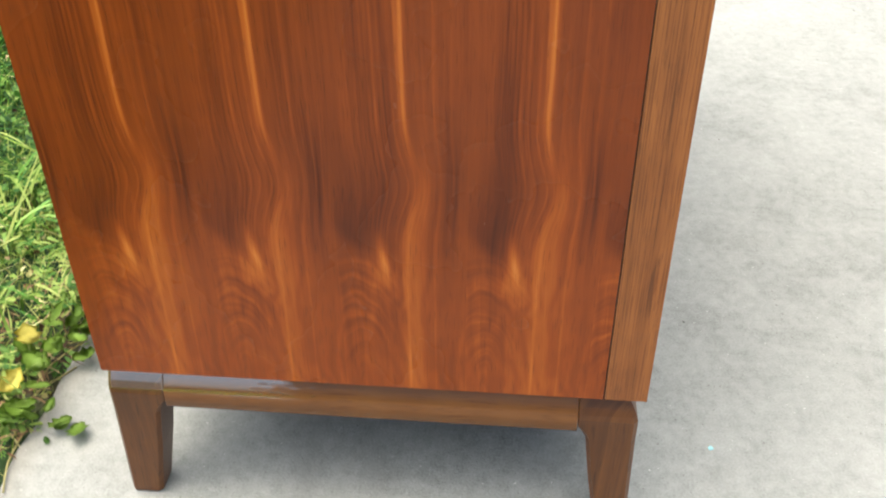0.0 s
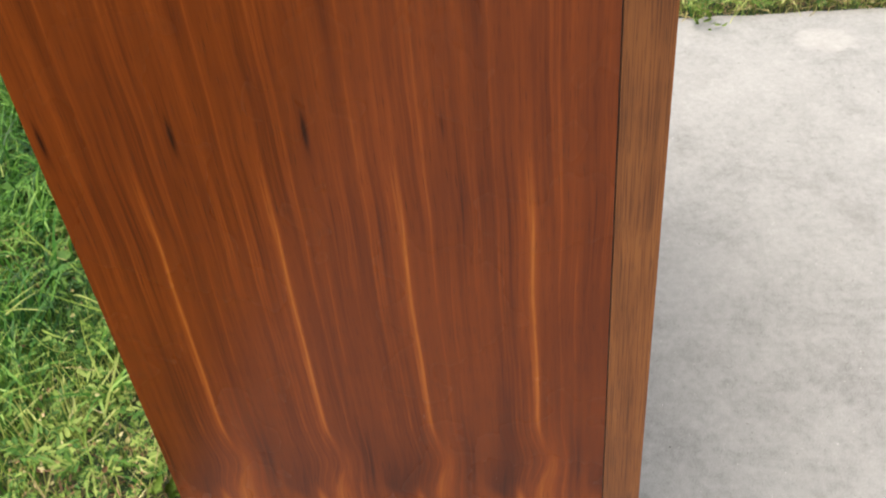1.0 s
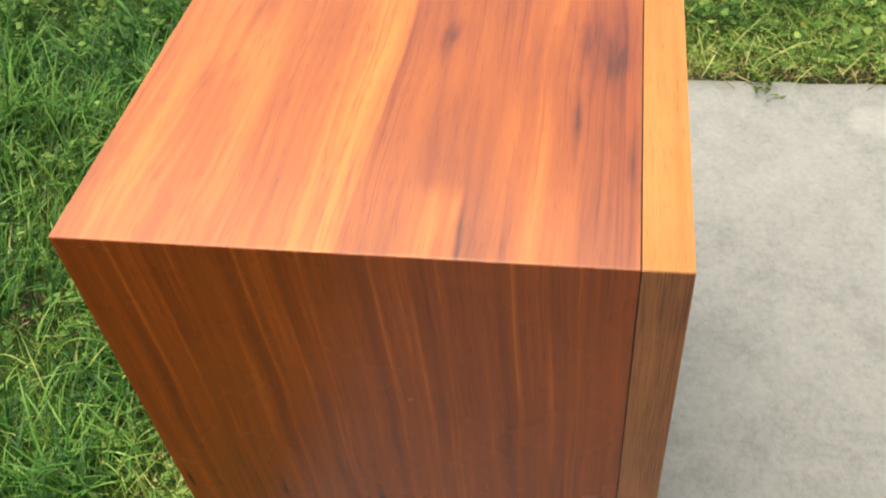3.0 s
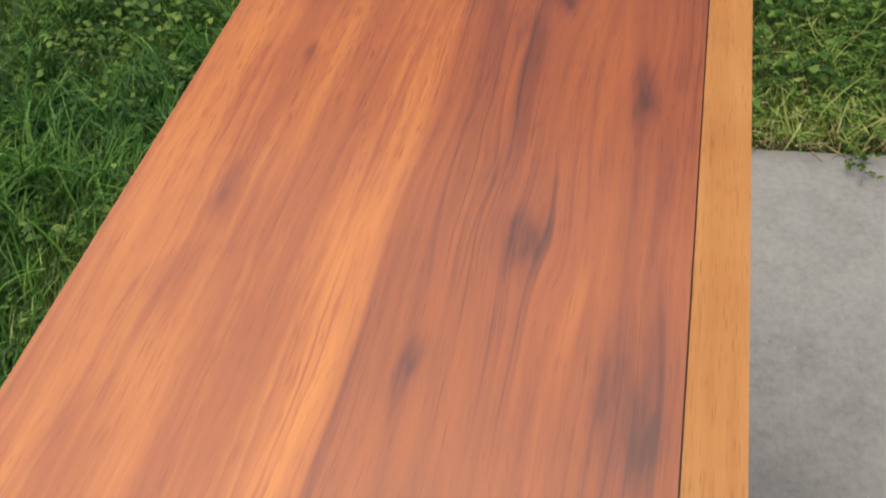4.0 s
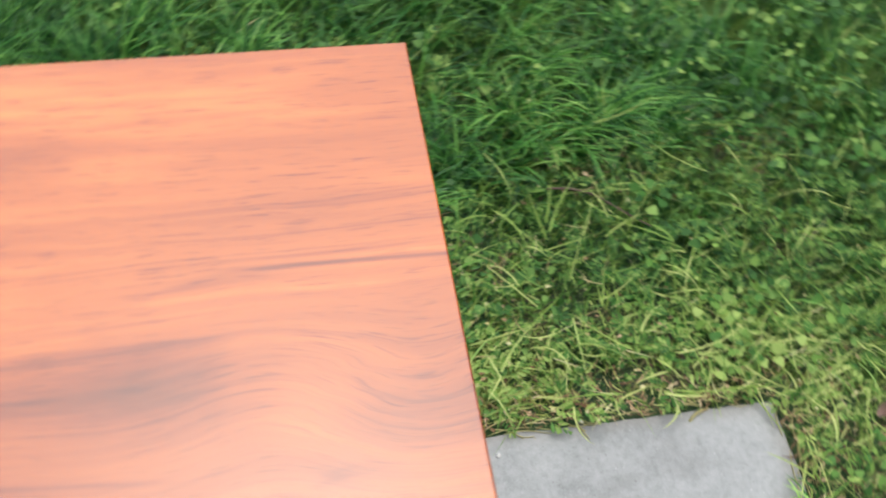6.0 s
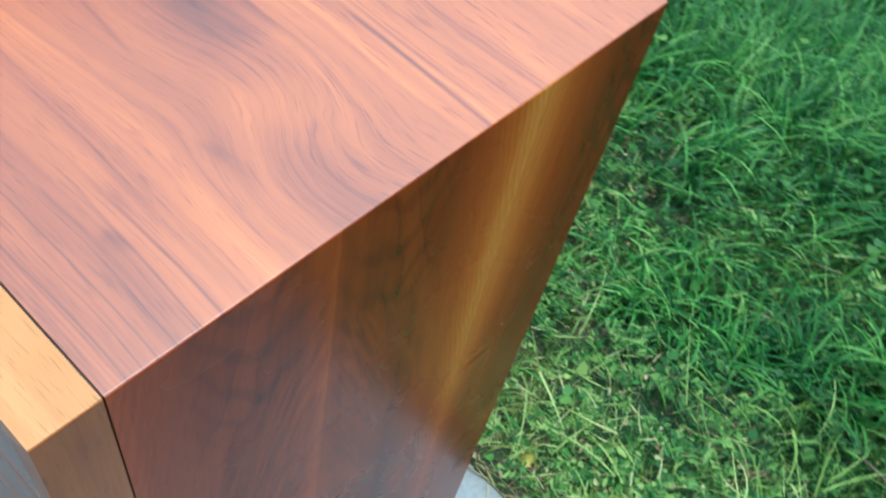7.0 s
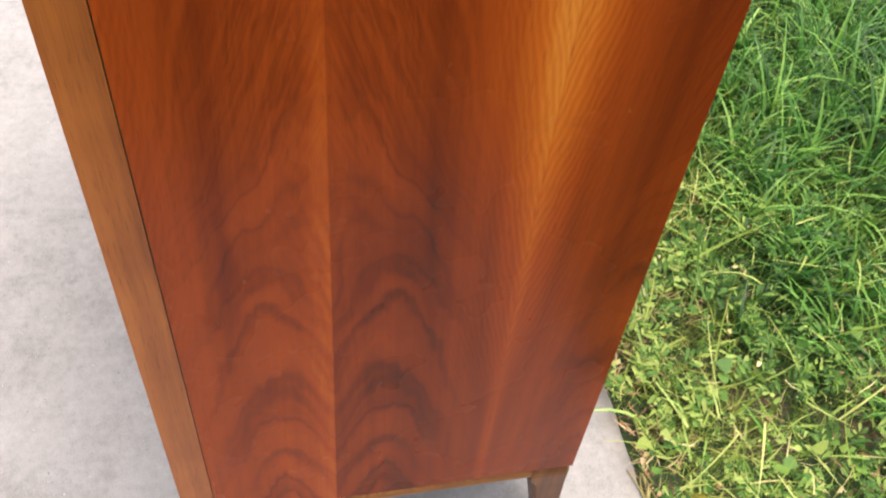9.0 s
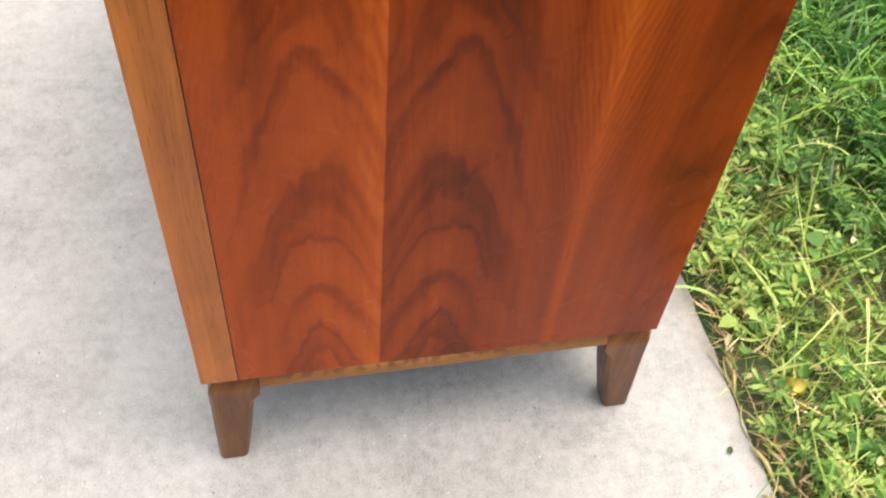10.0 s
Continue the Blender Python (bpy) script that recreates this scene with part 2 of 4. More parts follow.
def wood_top():
    """Flat-cut veneer along the chest: a gold and a red leaf side by side, dark blotches, a slanting swirl at one end."""
    m, nt, b = fresh("walnut_top_veneer")
    x, y, z = coords(nt)
    wob = noise_at(nt, vec(nt, x * 3.2, y * 9.0, 5.0), 1.0, 2.0)
    small = noise_at(nt, vec(nt, x * 9.0, y * 40.0, 8.0), 1.0, 2.0)
    curl = x.gauss(0.850, 0.062) * y.gauss(0.196, 0.046)
    bulge = x.gauss(0.374, 0.06) * (y - 0.143) * y.gauss(0.143, 0.03) + x.gauss(0.662, 0.06) * (y - 0.153) * y.gauss(0.153, 0.03) * 1.2
    a = y + (wob - 0.5) * 0.024 + (small - 0.5) * 0.005 + curl * (x - 0.85) * 0.70 + curl * (small - 0.5) * 0.012 - bulge * 0.45
    st, pores = streaks(nt, a, x, 31.0, 42.0, 165.0, 620.0, (0.9, 0.42, 0.16))
    wide = noise_at(nt, vec(nt, a * 16.0, x * 1.3, 12.0), 1.0, 2.0)
    cloud = noise_at(nt, vec(nt, x * 7.0, y * 17.0, 33.0), 1.0, 3.0)
    rings = (noise_at(nt, vec(nt, a * 30.0, x * 1.5, 15.0), 1.0, 2.0) * 42.0).op("SINE") * 0.05
    gold = a.step(0.234, 0.2435) * a.step(0.320, 0.258) * (x.step(0.75, 0.25) * 0.11 + 0.05) + a.gauss(0.345, 0.018) * 0.05 + a.gauss(0.42, 0.02) * 0.06
    gold = gold + a.gauss(0.128, 0.010) * x.step(0.5, 0.75) * 0.09 + a.gauss(0.112, 0.007) * x.step(0.45, 0.2) * 0.08
    block = y.step(0.160, 0.164) * y.step(0.212, 0.190) * (x + (small - 0.5) * 0.05).step(0.085, 0.055) * 0.16
    red = a.gauss(0.190, 0.050) * 0.075 + a.gauss(0.058, 0.020) * 0.10 + a.gauss(0.165, 0.010) * x.gauss(0.56, 0.12) * 0.10
    seam = (y + (x - 0.85) * 0.02).gauss(0.2845, 0.0018) * x.step(0.76, 0.84) * 0.34 + (a.gauss(0.291, 0.0016) * x.gauss(0.84, 0.07)) * 0.14 + a.gauss(0.2775, 0.0013) * x.gauss(0.80, 0.07) * 0.10
    leaf = y.step(0.2455, 0.2425) * y.step(0.19, 0.225) * (x + (small - 0.5) * 0.02).step(0.60, 0.70) * (x + (small - 0.5) * 0.02).step(0.797, 0.775) * 0.11
    swirl = curl * (noise_at(nt, vec(nt, a * 130.0 + small * 2.0, x * 6.0, 81.0), 1.0, 2.0) - 0.5) * 0.26
    edge = y.gauss(0.043, 0.009) * ((y * 2400.0 + wob * 5.0).op("SINE") * 0.04 - 0.10) * x.step(0.3, 0.7)
    calm = 1.0 - x.step(0.5, 0.8) * 0.22
    # back half lightened and far end darkened in the colour, for the sky's reflection
    val = (st * (y.step(0.42, 0.22) * 0.20 + 0.21) + rings * 0.6) * calm + (wide - 0.5) * 0.28 + (cloud - 0.5) * 0.26 + gold + block + swirl + edge + y.step(0.24, 0.42) * 0.05 + x.gauss(0.838, 0.028) * y.gauss(0.200, 0.022) * 0.17 + 0.452 - y.step(0.245, 0.225) * 0.035 - x.step(0.62, 0.85) * 0.045 - red - seam - leaf
    vein = noise_at(nt, vec(nt, a * 62.0, x * 0.9, 19.0), 1.0, 1.0).gauss(0.5, 0.020) * noise_at(nt, vec(nt, a * 16.0, x * 3.0, 27.0), 1.0, 1.0).step(0.40, 0.60)
    vein2 = noise_at(nt, vec(nt, a * 130.0, x * 1.3, 29.0), 1.0, 1.0).gauss(0.5, 0.03) * noise_at(nt, vec(nt, a * 20.0, x * 4.0, 37.0), 1.0, 1.0).step(0.42, 0.62)
    dash = noise_at(nt, vec(nt, (a + x * 0.01) * 300.0, x * 15.0, 43.0), 1.0, 2.0).step(0.58, 0.72) * noise_at(nt, vec(nt, a * 24.0, x * 5.0, 47.0), 1.0, 1.0).step(0.38, 0.62)
    fine = noise_at(nt, vec(nt, a * 420.0, x * 34.0, 49.0), 1.0, 2.0).step(0.55, 0.70) * (noise_at(nt, vec(nt, a * 30.0, x * 6.0, 51.0), 1.0, 1.0).step(0.35, 0.6) * 0.7 + 0.3) * (x.step(0.3, 0.6) * 0.5 + 0.5)
    val = val - fine * (y.step(0.20, 0.26) * 0.08 + 0.11)
    val = val - (vein * 0.18 + vein2 * 0.08 * calm) * calm * (1.0 - curl * 0.7) * (x.step(0.1, 0.5) * 0.5 + 0.5) * (y.step(0.40, 0.24) * 0.7 + 0.5) - dash * 0.11
    # long veins that bend round the knots
    for y0, sway, x0, x1, k in ((0.164, 0.009, 0.46, 0.78, 0.12), (0.176, 0.007, 0.40, 0.66, 0.10), (0.122, -0.010, 0.60, 0.74, 0.12), (0.268, 0.006, 0.34, 0.66, 0.09), (0.199, 0.010, 0.30, 0.60, 0.10), (0.385, 0.008, 0.40, 0.60, 0.12)):
        line = (y + (wob - 0.5) * 0.020 - ((x - x0) * 11.0).op("SINE") * sway).gauss(y0, 0.0016)
        val = val - line * x.step(x0, x0 + 0.06) * x.step(x1, x1 - 0.06) * k
    ragged = noise_at(nt, vec(nt, x * 26.0, y * 150.0, 2.0), 1.0, 2.0)
    drift = (noise_at(nt, vec(nt, x * 22.0, y * 60.0, 14.0), 1.0, 2.0) - 0.5)
    xb, yb = x + drift * 0.05, y + drift * 0.012
    for bx, by, rx, ry, k in BLOTCH:
        val = val - xb.gauss(bx, rx) * yb.gauss(by, ry) * (ragged * 1.6) * k
    finish(nt, b, val, [(0.0, (0.100, 0.027, 0.014)), (0.22, (0.21, 0.049, 0.018)), (0.47, (0.36, 0.096, 0.022)), (0.7, (0.56, 0.195, 0.040)), (1.0, (0.74, 0.38, 0.10))], pores * 0.5, 0.33, coat=0.75, spec=0.3, ior=1.54)
    return m


def wood_plain(name, along, stops, seed, k=0.5, rough=0.33, base=0.5, pore=0.8, flecks=0.12, dash=(420.0, 22.0), few=0.60):
    """Solid straight-grained wood; along: 0 x, 1 y, 2 z."""
    m, nt, b = fresh(name)
    c = coords(nt)
    l = c[along]
    a, o = [c[i] for i in range(3) if i != along]
    st, pores = streaks(nt, a + o * 0.7, l, seed, 60.0, 230.0, 900.0)
    cloud = noise_at(nt, vec(nt, *c), 14.0, 3.0)
    fleck = noise_at(nt, vec(nt, (a + o * 0.7) * dash[0], l * dash[1], seed + 20), 1.0, 2.0).step(few, few + 0.12)
    val = st * k + (cloud - 0.5) * 0.3 + base - fleck * flecks
    finish(nt, b, val, stops, pores * pore, rough, spec=0.38)
    return m, nt, b


STRIP = [(0.0, (0.055, 0.019, 0.007)), (0.3, (0.23, 0.080, 0.018)), (0.55, (0.40, 0.168, 0.044)), (1.0, (0.60, 0.32, 0.11))]
STILE = [(0.0, (0.055, 0.016, 0.005)), (0.3, (0.20, 0.052, 0.011)), (0.55, (0.36, 0.108, 0.021)), (1.0, (0.54, 0.22, 0.055))]
STILE_DULL = [(0.0, (0.050, 0.018, 0.007)), (0.3, (0.175, 0.054, 0.014)), (0.55, (0.31, 0.108, 0.028)), (1.0, (0.48, 0.21, 0.065))]
LEGS = [(0.0, (0.026, 0.010, 0.005)), (0.35, (0.090, 0.032, 0.010)), (0.6, (0.165, 0.064, 0.018)), (1.0, (0.32, 0.145, 0.042))]
M_SIDE_A, M_SIDE_B, M_TOP = wood_side_slip(), wood_side_book(), wood_top()
M_RAIL = wood_plain("pale_strip_wood_lengthwise", 0, STRIP, 51.0, 0.34, 0.38, 0.60, 0.9, 0.12)[0]
M_STILE = wood_plain("pale_strip_wood_upright", 2, STILE, 57.0, 0.7, 0.36, 0.48, 0.9, 0.08)[0]
M_STILE_PORED = wood_plain("pored_strip_wood_upright", 2, STILE_DULL, 59.0, 0.6, 0.36, 0.45, 1.0, 0.24, (1900.0, 13.0), 0.50)[0]
M_LEG = wood_plain("brown_leg_wood", 2, LEGS, 61.0, 0.95, 0.34, 0.38, 1.0, 0.24)[0]
M_APRON_Y = wood_plain("brown_apron_wood_crosswise", 1, LEGS, 67.0, 0.5, 0.2, 0.56)[0]
M_APRON_X = wood_plain("brown_apron_wood_lengthwise", 0, LEGS, 69.0, 0.5, 0.33, 0.5)[0]
M_DRAWER = wood_plain("striped_drawer_walnut", 0, [(0.0, DARK), (0.25, DEEP), (0.5, (0.24, 0.075, 0.022)), (0.75, (0.42, 0.17, 0.05)), (1.0, GOLD)], 71.0, 1.1, 0.2, 0.5)[0]


def wood_worn_apron():
    """The other end's apron: its upper edge is rubbed and chipped to bare yellow wood."""
    m, nt, b = wood_plain("worn_apron_wood", 1, LEGS, 73.0, 0.5, 0.33, 0.6)
    x, y, z = coords(nt)
    chip = noise_at(nt, vec(nt, y * 95.0, z * 120.0, 3.0), 1.0, 3.0)
    zone = z.step(0.136, 0.150) * y.gauss(0.20, 0.14)
    bare = ((chip - 0.5) * 7.0 + 0.5).clamp() * zone
    old = b.inputs["Base Color"].links[0].from_socket
    nt.links.new(mix(nt, bare * 0.8, old, (0.66, 0.30, 0.085)), b.inputs["Base Color"])
    return m


M_APRON_WORN = wood_worn_apron()


def gloss_left(material):
    """Thick lacquer that is still whole on the shoulder towards the back corner."""
    nt = material.node_tree
    b = nt.nodes["Principled BSDF"]
    x, y, z = coords(nt)
    rag = noise_at(nt, vec(nt, y * 60.0, z * 300.0, 5.0), 1.0, 3.0)
    whole = (y + (rag - 0.5) * 0.16).step(0.285, 0.33) * z.step(0.1295, 0.1335) * x.step(0.2, 0.1)
    nt.links.new(whole.sock, b.inputs["Coat Weight"])
    b.inputs["Coat Roughness"].default_value, b.inputs["Coat IOR"].default_value = 0.10, 2.7


for m_gloss in (M_APRON_Y, M_LEG):
    gloss_left(m_gloss)


def dark_inside():
    m, nt, b = fresh("dark_unfinished_wood")
    c = coords(nt)
    n = noise_at(nt, vec(nt, c[0] * 20.0, c[1] * 60.0, c[2] * 20.0), 1.0, 3.0)
    nt.links.new(ramp(nt, n, [(0.3, (0.012, 0.007, 0.005)), (0.8, (0.03, 0.016, 0.01))]), b.inputs["Base Color"])
    b.inputs["Roughness"].default_value = 0.8
    return m


M_INSIDE = dark_inside()
M_GROOVE = wood_plain("groove_wood", 2, [(0.0, (0.02, 0.008, 0.004)), (1.0, (0.07, 0.025, 0.01))], 83.0)[0]


# ---------------------------------------------------------------- concrete, soil, plants
def concrete():
    m, nt, b = fresh("weathered_concrete")
    x, y, z = coords(nt)
    v = vec(nt, x, y, z)
    big = noise_at(nt, v, 2.1, 4.0, 0.55, 0.4)
    mid = noise_at(nt, v, 11.0, 5.0, 0.6)
    fine = noise_at(nt, v, 75.0, 5.0, 0.7)
    flake = noise_at(nt, v, 34.0, 4.0, 0.65, 0.6)
    sand = noise_at(nt, v, 420.0, 2.0)
    brush = noise_at(nt, vec(nt, x * 110.0, y * 9.0, 3.0), 1.0, 3.0)
    val = (big - 0.5) * 0.55 + (mid - 0.5) * 0.40 + (fine - 0.5) * 0.62 + (flake - 0.5) * 0.36 + (sand - 0.5) * 0.50 + (brush - 0.5) * 0.14 + 0.49
    col = ramp(nt, val.clamp(), [(0.12, (0.116, 0.120, 0.118)), (0.42, (0.215, 0.221, 0.218)), (0.62, (0.264, 0.270, 0.267)), (0.92, (0.336, 0.343, 0.340))])
    pits = noise_at(nt, v, 190.0, 1.0).step(0.715, 0.765) * noise_at(nt, v, 9.0, 2.0).step(0.42, 0.62)
    col = mix(nt, pits * 0.75, col, (0.075, 0.07, 0.065))
    grit = noise_at(nt, vec(nt, x + 5.0, y, z), 230.0, 1.0).step(0.755, 0.79)
    col = mix(nt, grit * 0.6, col, (0.6, 0.59, 0.57))
    stain = noise_at(nt, vec(nt, x, y + 9.0, z), 4.2, 4.0, 0.6, 0.8).step(0.56, 0.72)
    col = mix(nt, stain * 0.28, col, (0.12, 0.117, 0.112))
    ragged = (noise_at(nt, v, 22.0, 2.0) - 0.5) * 0.05
    dx, dy = (x + ragged - 1.509) * (1 / 0.052), (y + ragged + 0.605) * (1 / 0.062)
    pale = (dx * dx + dy * dy).step(1.9, 0.4)
    col = mix(nt, pale * 0.26, col, (0.50, 0.495, 0.48))
    rim = (y + ragged * 0.4).step(0.555, 0.60).op("MAXIMUM", (x + ragged * 0.4).step(XE - 0.045, XE + 0.005))
    col = mix(nt, rim * 0.4, col, (0.17, 0.15, 0.125))
    nt.links.new(col, b.inputs["Base Color"])
    b.inputs["Roughness"].default_value = 0.88
    bump(nt, b, fine * 0.7 + sand * 0.5 + brush * 0.12 - pits * 0.8, 0.5, 0.0022)
    return m


def soil():
    m, nt, b = fresh("shaded_soil_and_thatch")
    x, y, z = coords(nt)
    v = vec(nt, x, y, z)
    n = noise_at(nt, v, 26.0, 5.0, 0.65)
    patch = noise_at(nt, v, 3.0, 3.0)
    earth = ramp(nt, n, [(0.25, (0.022, 0.016, 0.011)), (0.55, (0.080, 0.054, 0.034)), (0.8, (0.17, 0.12, 0.08))])
    # greens darkened for the shade among blades; far ones match the lawn's self-shadowing
    green = ramp(nt, n, [(0.25, (0.008, 0.020, 0.006)), (0.55, (0.020, 0.050, 0.012)), (0.85, (0.05, 0.11, 0.026))])
    far = ((x - 1.2) * (x - 1.2) + (y - 0.8) * (y - 0.8)).op("SQRT").step(2.0, 3.2)
    col = mix(nt, patch.step(0.32, 0.5), earth, green)
    col = mix(nt, far, col, ramp(nt, n, [(0.25, (0.010, 0.028, 0.006)), (0.55, (0.024, 0.062, 0.012)), (0.85, (0.055, 0.11, 0.024))]))
    nt.links.new(col, b.inputs["Base Color"])
    b.inputs["Roughness"].default_value = 0.9
    bump(nt, b, n, 0.7, 0.02)
    return m


def leafy(name, stops, rough=0.45, glow=0.38, lift=0.28, sheen=0.25):
    """Leaf: hue by the single blade, patches over the lawn, light passing through."""
    m, nt, b = fresh(name)
    geo = nt.nodes.new("ShaderNodeNewGeometry")
    rnd = Ex(nt, geo.outputs["Random Per Island"])
    x, y, z = coords(nt)
    patch = noise_at(nt, vec(nt, x, y, 0.0), 4.0, 3.0)
    mown = (x - XE).op("MAXIMUM", y - YE).step(0.45, 0.03)
    e = rnd * 0.95 + (patch - 0.5) * 0.9 + mown * (lift + 0.08) - 0.06
    col = ramp(nt, e.clamp(), stops)
    vein = noise_at(nt, vec(nt, x * 260.0, y * 260.0, z * 60.0), 1.0, 2.0)
    col = mix(nt, (vein - 0.35).clamp() * 0.5, col, (0.2, 0.32, 0.08), "MULTIPLY")
    nt.links.new(col, b.inputs["Base Color"])
    b.inputs["Roughness"].default_value = rough
    b.inputs["Specular IOR Level"].default_value = sheen
    tr = nt.nodes.new("ShaderNodeBsdfTranslucent")
    nt.links.new(col, tr.inputs["Color"])
    mx = nt.nodes.new("ShaderNodeMixShader")
    mx.inputs[0].default_value = glow
    nt.links.new(b.outputs[0], mx.inputs[1])
    nt.links.new(tr.outputs[0], mx.inputs[2])
    nt.links.new(mx.outputs[0], nt.nodes["Material Output"].inputs["Surface"])
    return m


M_CONCRETE, M_SOIL = concrete(), soil()
M_GRASS = leafy("grass_blade", [(0.0, (0.014, 0.058, 0.014)), (0.4, (0.050, 0.155, 0.026)), (0.7, (0.19, 0.32, 0.05)), (1.0, (0.44, 0.48, 0.14))], lift=0.38)
# turf colours kept dark to carry the shadow between longer blades
M_TURF = leafy("turf_blade", [(0.0, (0.012, 0.042, 0.010)), (0.45, (0.035, 0.095, 0.018)), (0.8, (0.13, 0.23, 0.04)), (1.0, (0.28, 0.34, 0.09))], rough=0.6, lift=0.75)
M_LUSH = leafy("lush_grass_blade", [(0.0, (0.018, 0.076, 0.016)), (0.45, (0.064, 0.21, 0.036)), (0.8, (0.19, 0.40, 0.072)), (1.0, (0.35, 0.55, 0.15))], rough=0.40, sheen=0.3)
M_CLOVER = leafy("clover_leaf", [(0.0, (0.016, 0.055, 0.012)), (0.5, (0.055, 0.16, 0.026)), (0.85, (0.15, 0.30, 0.06)), (1.0, (0.30, 0.41, 0.11))], rough=0.5)
M_BROAD = leafy("broad_leaf", [(0.0, (0.020, 0.070, 0.014)), (0.5, (0.08, 0.20, 0.036)), (0.85, (0.21, 0.34, 0.07)), (1.0, (0.34, 0.45, 0.12))], rough=0.5, lift=0.26)
M_PALE = leafy("pale_cut_blade", [(0.0, (0.08, 0.18, 0.03)), (0.5, (0.25, 0.37, 0.07)), (1.0, (0.52, 0.57, 0.20))], lift=0.1)
M_THATCH = leafy("brown_thatch", [(0.0, (0.055, 0.032, 0.018)), (0.4, (0.18, 0.10, 0.05)), (0.75, (0.33, 0.22, 0.12)), (1.0, (0.5, 0.40, 0.24))], rough=0.8, glow=0.05, lift=0.0)
M_STRAW = leafy("dry_straw", [(0.0, (0.22, 0.17, 0.07)), (0.4, (0.42, 0.38, 0.16)), (1.0, (0.62, 0.58, 0.32))], rough=0.6, glow=0.2, lift=0.0)
M_YELLOW = leafy("yellowed_leaf", [(0.0, (0.52, 0.46, 0.10)), (0.6, (0.64, 0.57, 0.16)), (1.0, (0.72, 0.66, 0.28))], rough=0.5, lift=0.0)
M_DEAD = leafy("dead_leaf", [(0.0, (0.22, 0.13, 0.10)), (0.6, (0.42, 0.29, 0.24)), (1.0, (0.55, 0.42, 0.36))], rough=0.6, glow=0.15, lift=0.0)


# ---------------------------------------------------------------- mesh helpers
def mesh_of(name, bm, material, smooth=False):
    me = bpy.data.meshes.new(name)
    bm.normal_update()
    bm.to_mesh(me)
    bm.free()
    me.materials.append(material)
    if smooth:
        for p in me.polygons:
            p.use_smooth = True
    return me


def part(name, bm, material, parent, label="", smooth=False):
    ob = new(name, mesh_of(name, bm, material, smooth))
    ob.parent = parent
    return tagged(ob, label)


def thing(name, label, category, group="", kind=""):
    return tagged(new(name), label, category, group, kind)


def prism(profile, axis, lo, hi, soft=0.0, along=None, ends=False):
    """A prism of a profile in the two other axes, from lo to hi; soft rounds the edges that run along the axis number given."""
    bm = bmesh.new()
    o = [i for i in range(3) if i != axis]

    def at(p, h):
        c = [0.0, 0.0, 0.0]
        c[o[0]], c[o[1]], c[axis] = p[0], p[1], h
        return bm.verts.new(c)

    a, b = [at(p, lo) for p in profile], [at(p, hi) for p in profile]
    n = len(profile)
    bm.faces.new(a)
    bm.faces.new(list(reversed(b)))
    for i in range(n):
        bm.faces.new((a[(i + 1) % n], a[i], b[i], b[(i + 1) % n]))
    bmesh.ops.recalc_face_normals(bm, faces=bm.faces)
    if soft:
        es = []
        for e in bm.edges:
            d = (e.verts[1].co - e.verts[0].co).normalized()
            if along is None or abs(d[along]) > 0.9:
                es.append(e)
        bmesh.ops.bevel(bm, geom=es, offset=soft, segments=2, profile=0.5, affect="EDGES", clamp_overlap=True)
    if ends:
        caps = [f for f in bm.faces if abs(f.normal[axis]) > 0.9]
        bmesh.ops.split_edges(bm, edges=list({e for f in caps for e in f.edges}))
    return bm


def box(x0, x1, y0, y1, z0, z1, soft=0.0, along=None):
    return prism([(x0, y0), (x1, y0), (x1, y1), (x0, y1)], 2, z0, z1, soft, along)


def arc(cx, cz, r, a0, a1, n=4):
    return [(cx + r * math.cos(radians(a0 + (a1 - a0) * i / n)), cz + r * math.sin(radians(a0 + (a1 - a0) * i / n))) for i in range(n + 1)]


# ---------------------------------------------------------------- ground
def edge_wobble(t, seed):
    return 0.008 * (noise.noise((t * 3.1, seed, 0.0))) + 0.005 * noise.noise((t * 14.0, seed, 4.0)) + 0.002 * noise.noise((t * 60.0, seed, 8.0))


def build_slab():
    """A cast concrete slab with a slightly broken rim along the lawn."""
    bm = bmesh.new()
    xs = [i * 0.02 for i in range(-75, 83)]
    rim = [(-7.0, YE)] + [(x, YE + edge_wobble(x, 1.0)) for x in xs] + [(XE - 0.002, 0.592)]
    rim += [(XE + edge_wobble(y, 7.0), y) for y in [0.57 - i * 0.02 for i in range(0, 110)]] + [(XE, -6.0), (-7.0, -6.0)]
    up = [bm.verts.new((x, y, 0.0)) for x, y in rim]
    down = [bm.verts.new((x, y, -0.12)) for x, y in rim]
    bm.faces.new(list(reversed(up)))
    n = len(rim)
    for i in range(n):
        bm.faces.new((up[i], up[(i + 1) % n], down[(i + 1) % n], down[i]))
    bmesh.ops.recalc_face_normals(bm, faces=bm.faces)
    top = [e for e in bm.edges if e.verts[0].co.z > -0.01 and e.verts[1].co.z > -0.01]
    bmesh.ops.bevel(bm, geom=top, offset=0.004, segments=2, profile=0.5, affect="EDGES", clamp_overlap=True)
    bmesh.ops.triangulate(bm, faces=[f for f in bm.faces if len(f.verts) > 4])
    ob = new("pavement", mesh_of("pavement", bm, M_CONCRETE))
    return tagged(ob, "pale grey weathered concrete slab with stains and pits", "pavement", kind="structure")


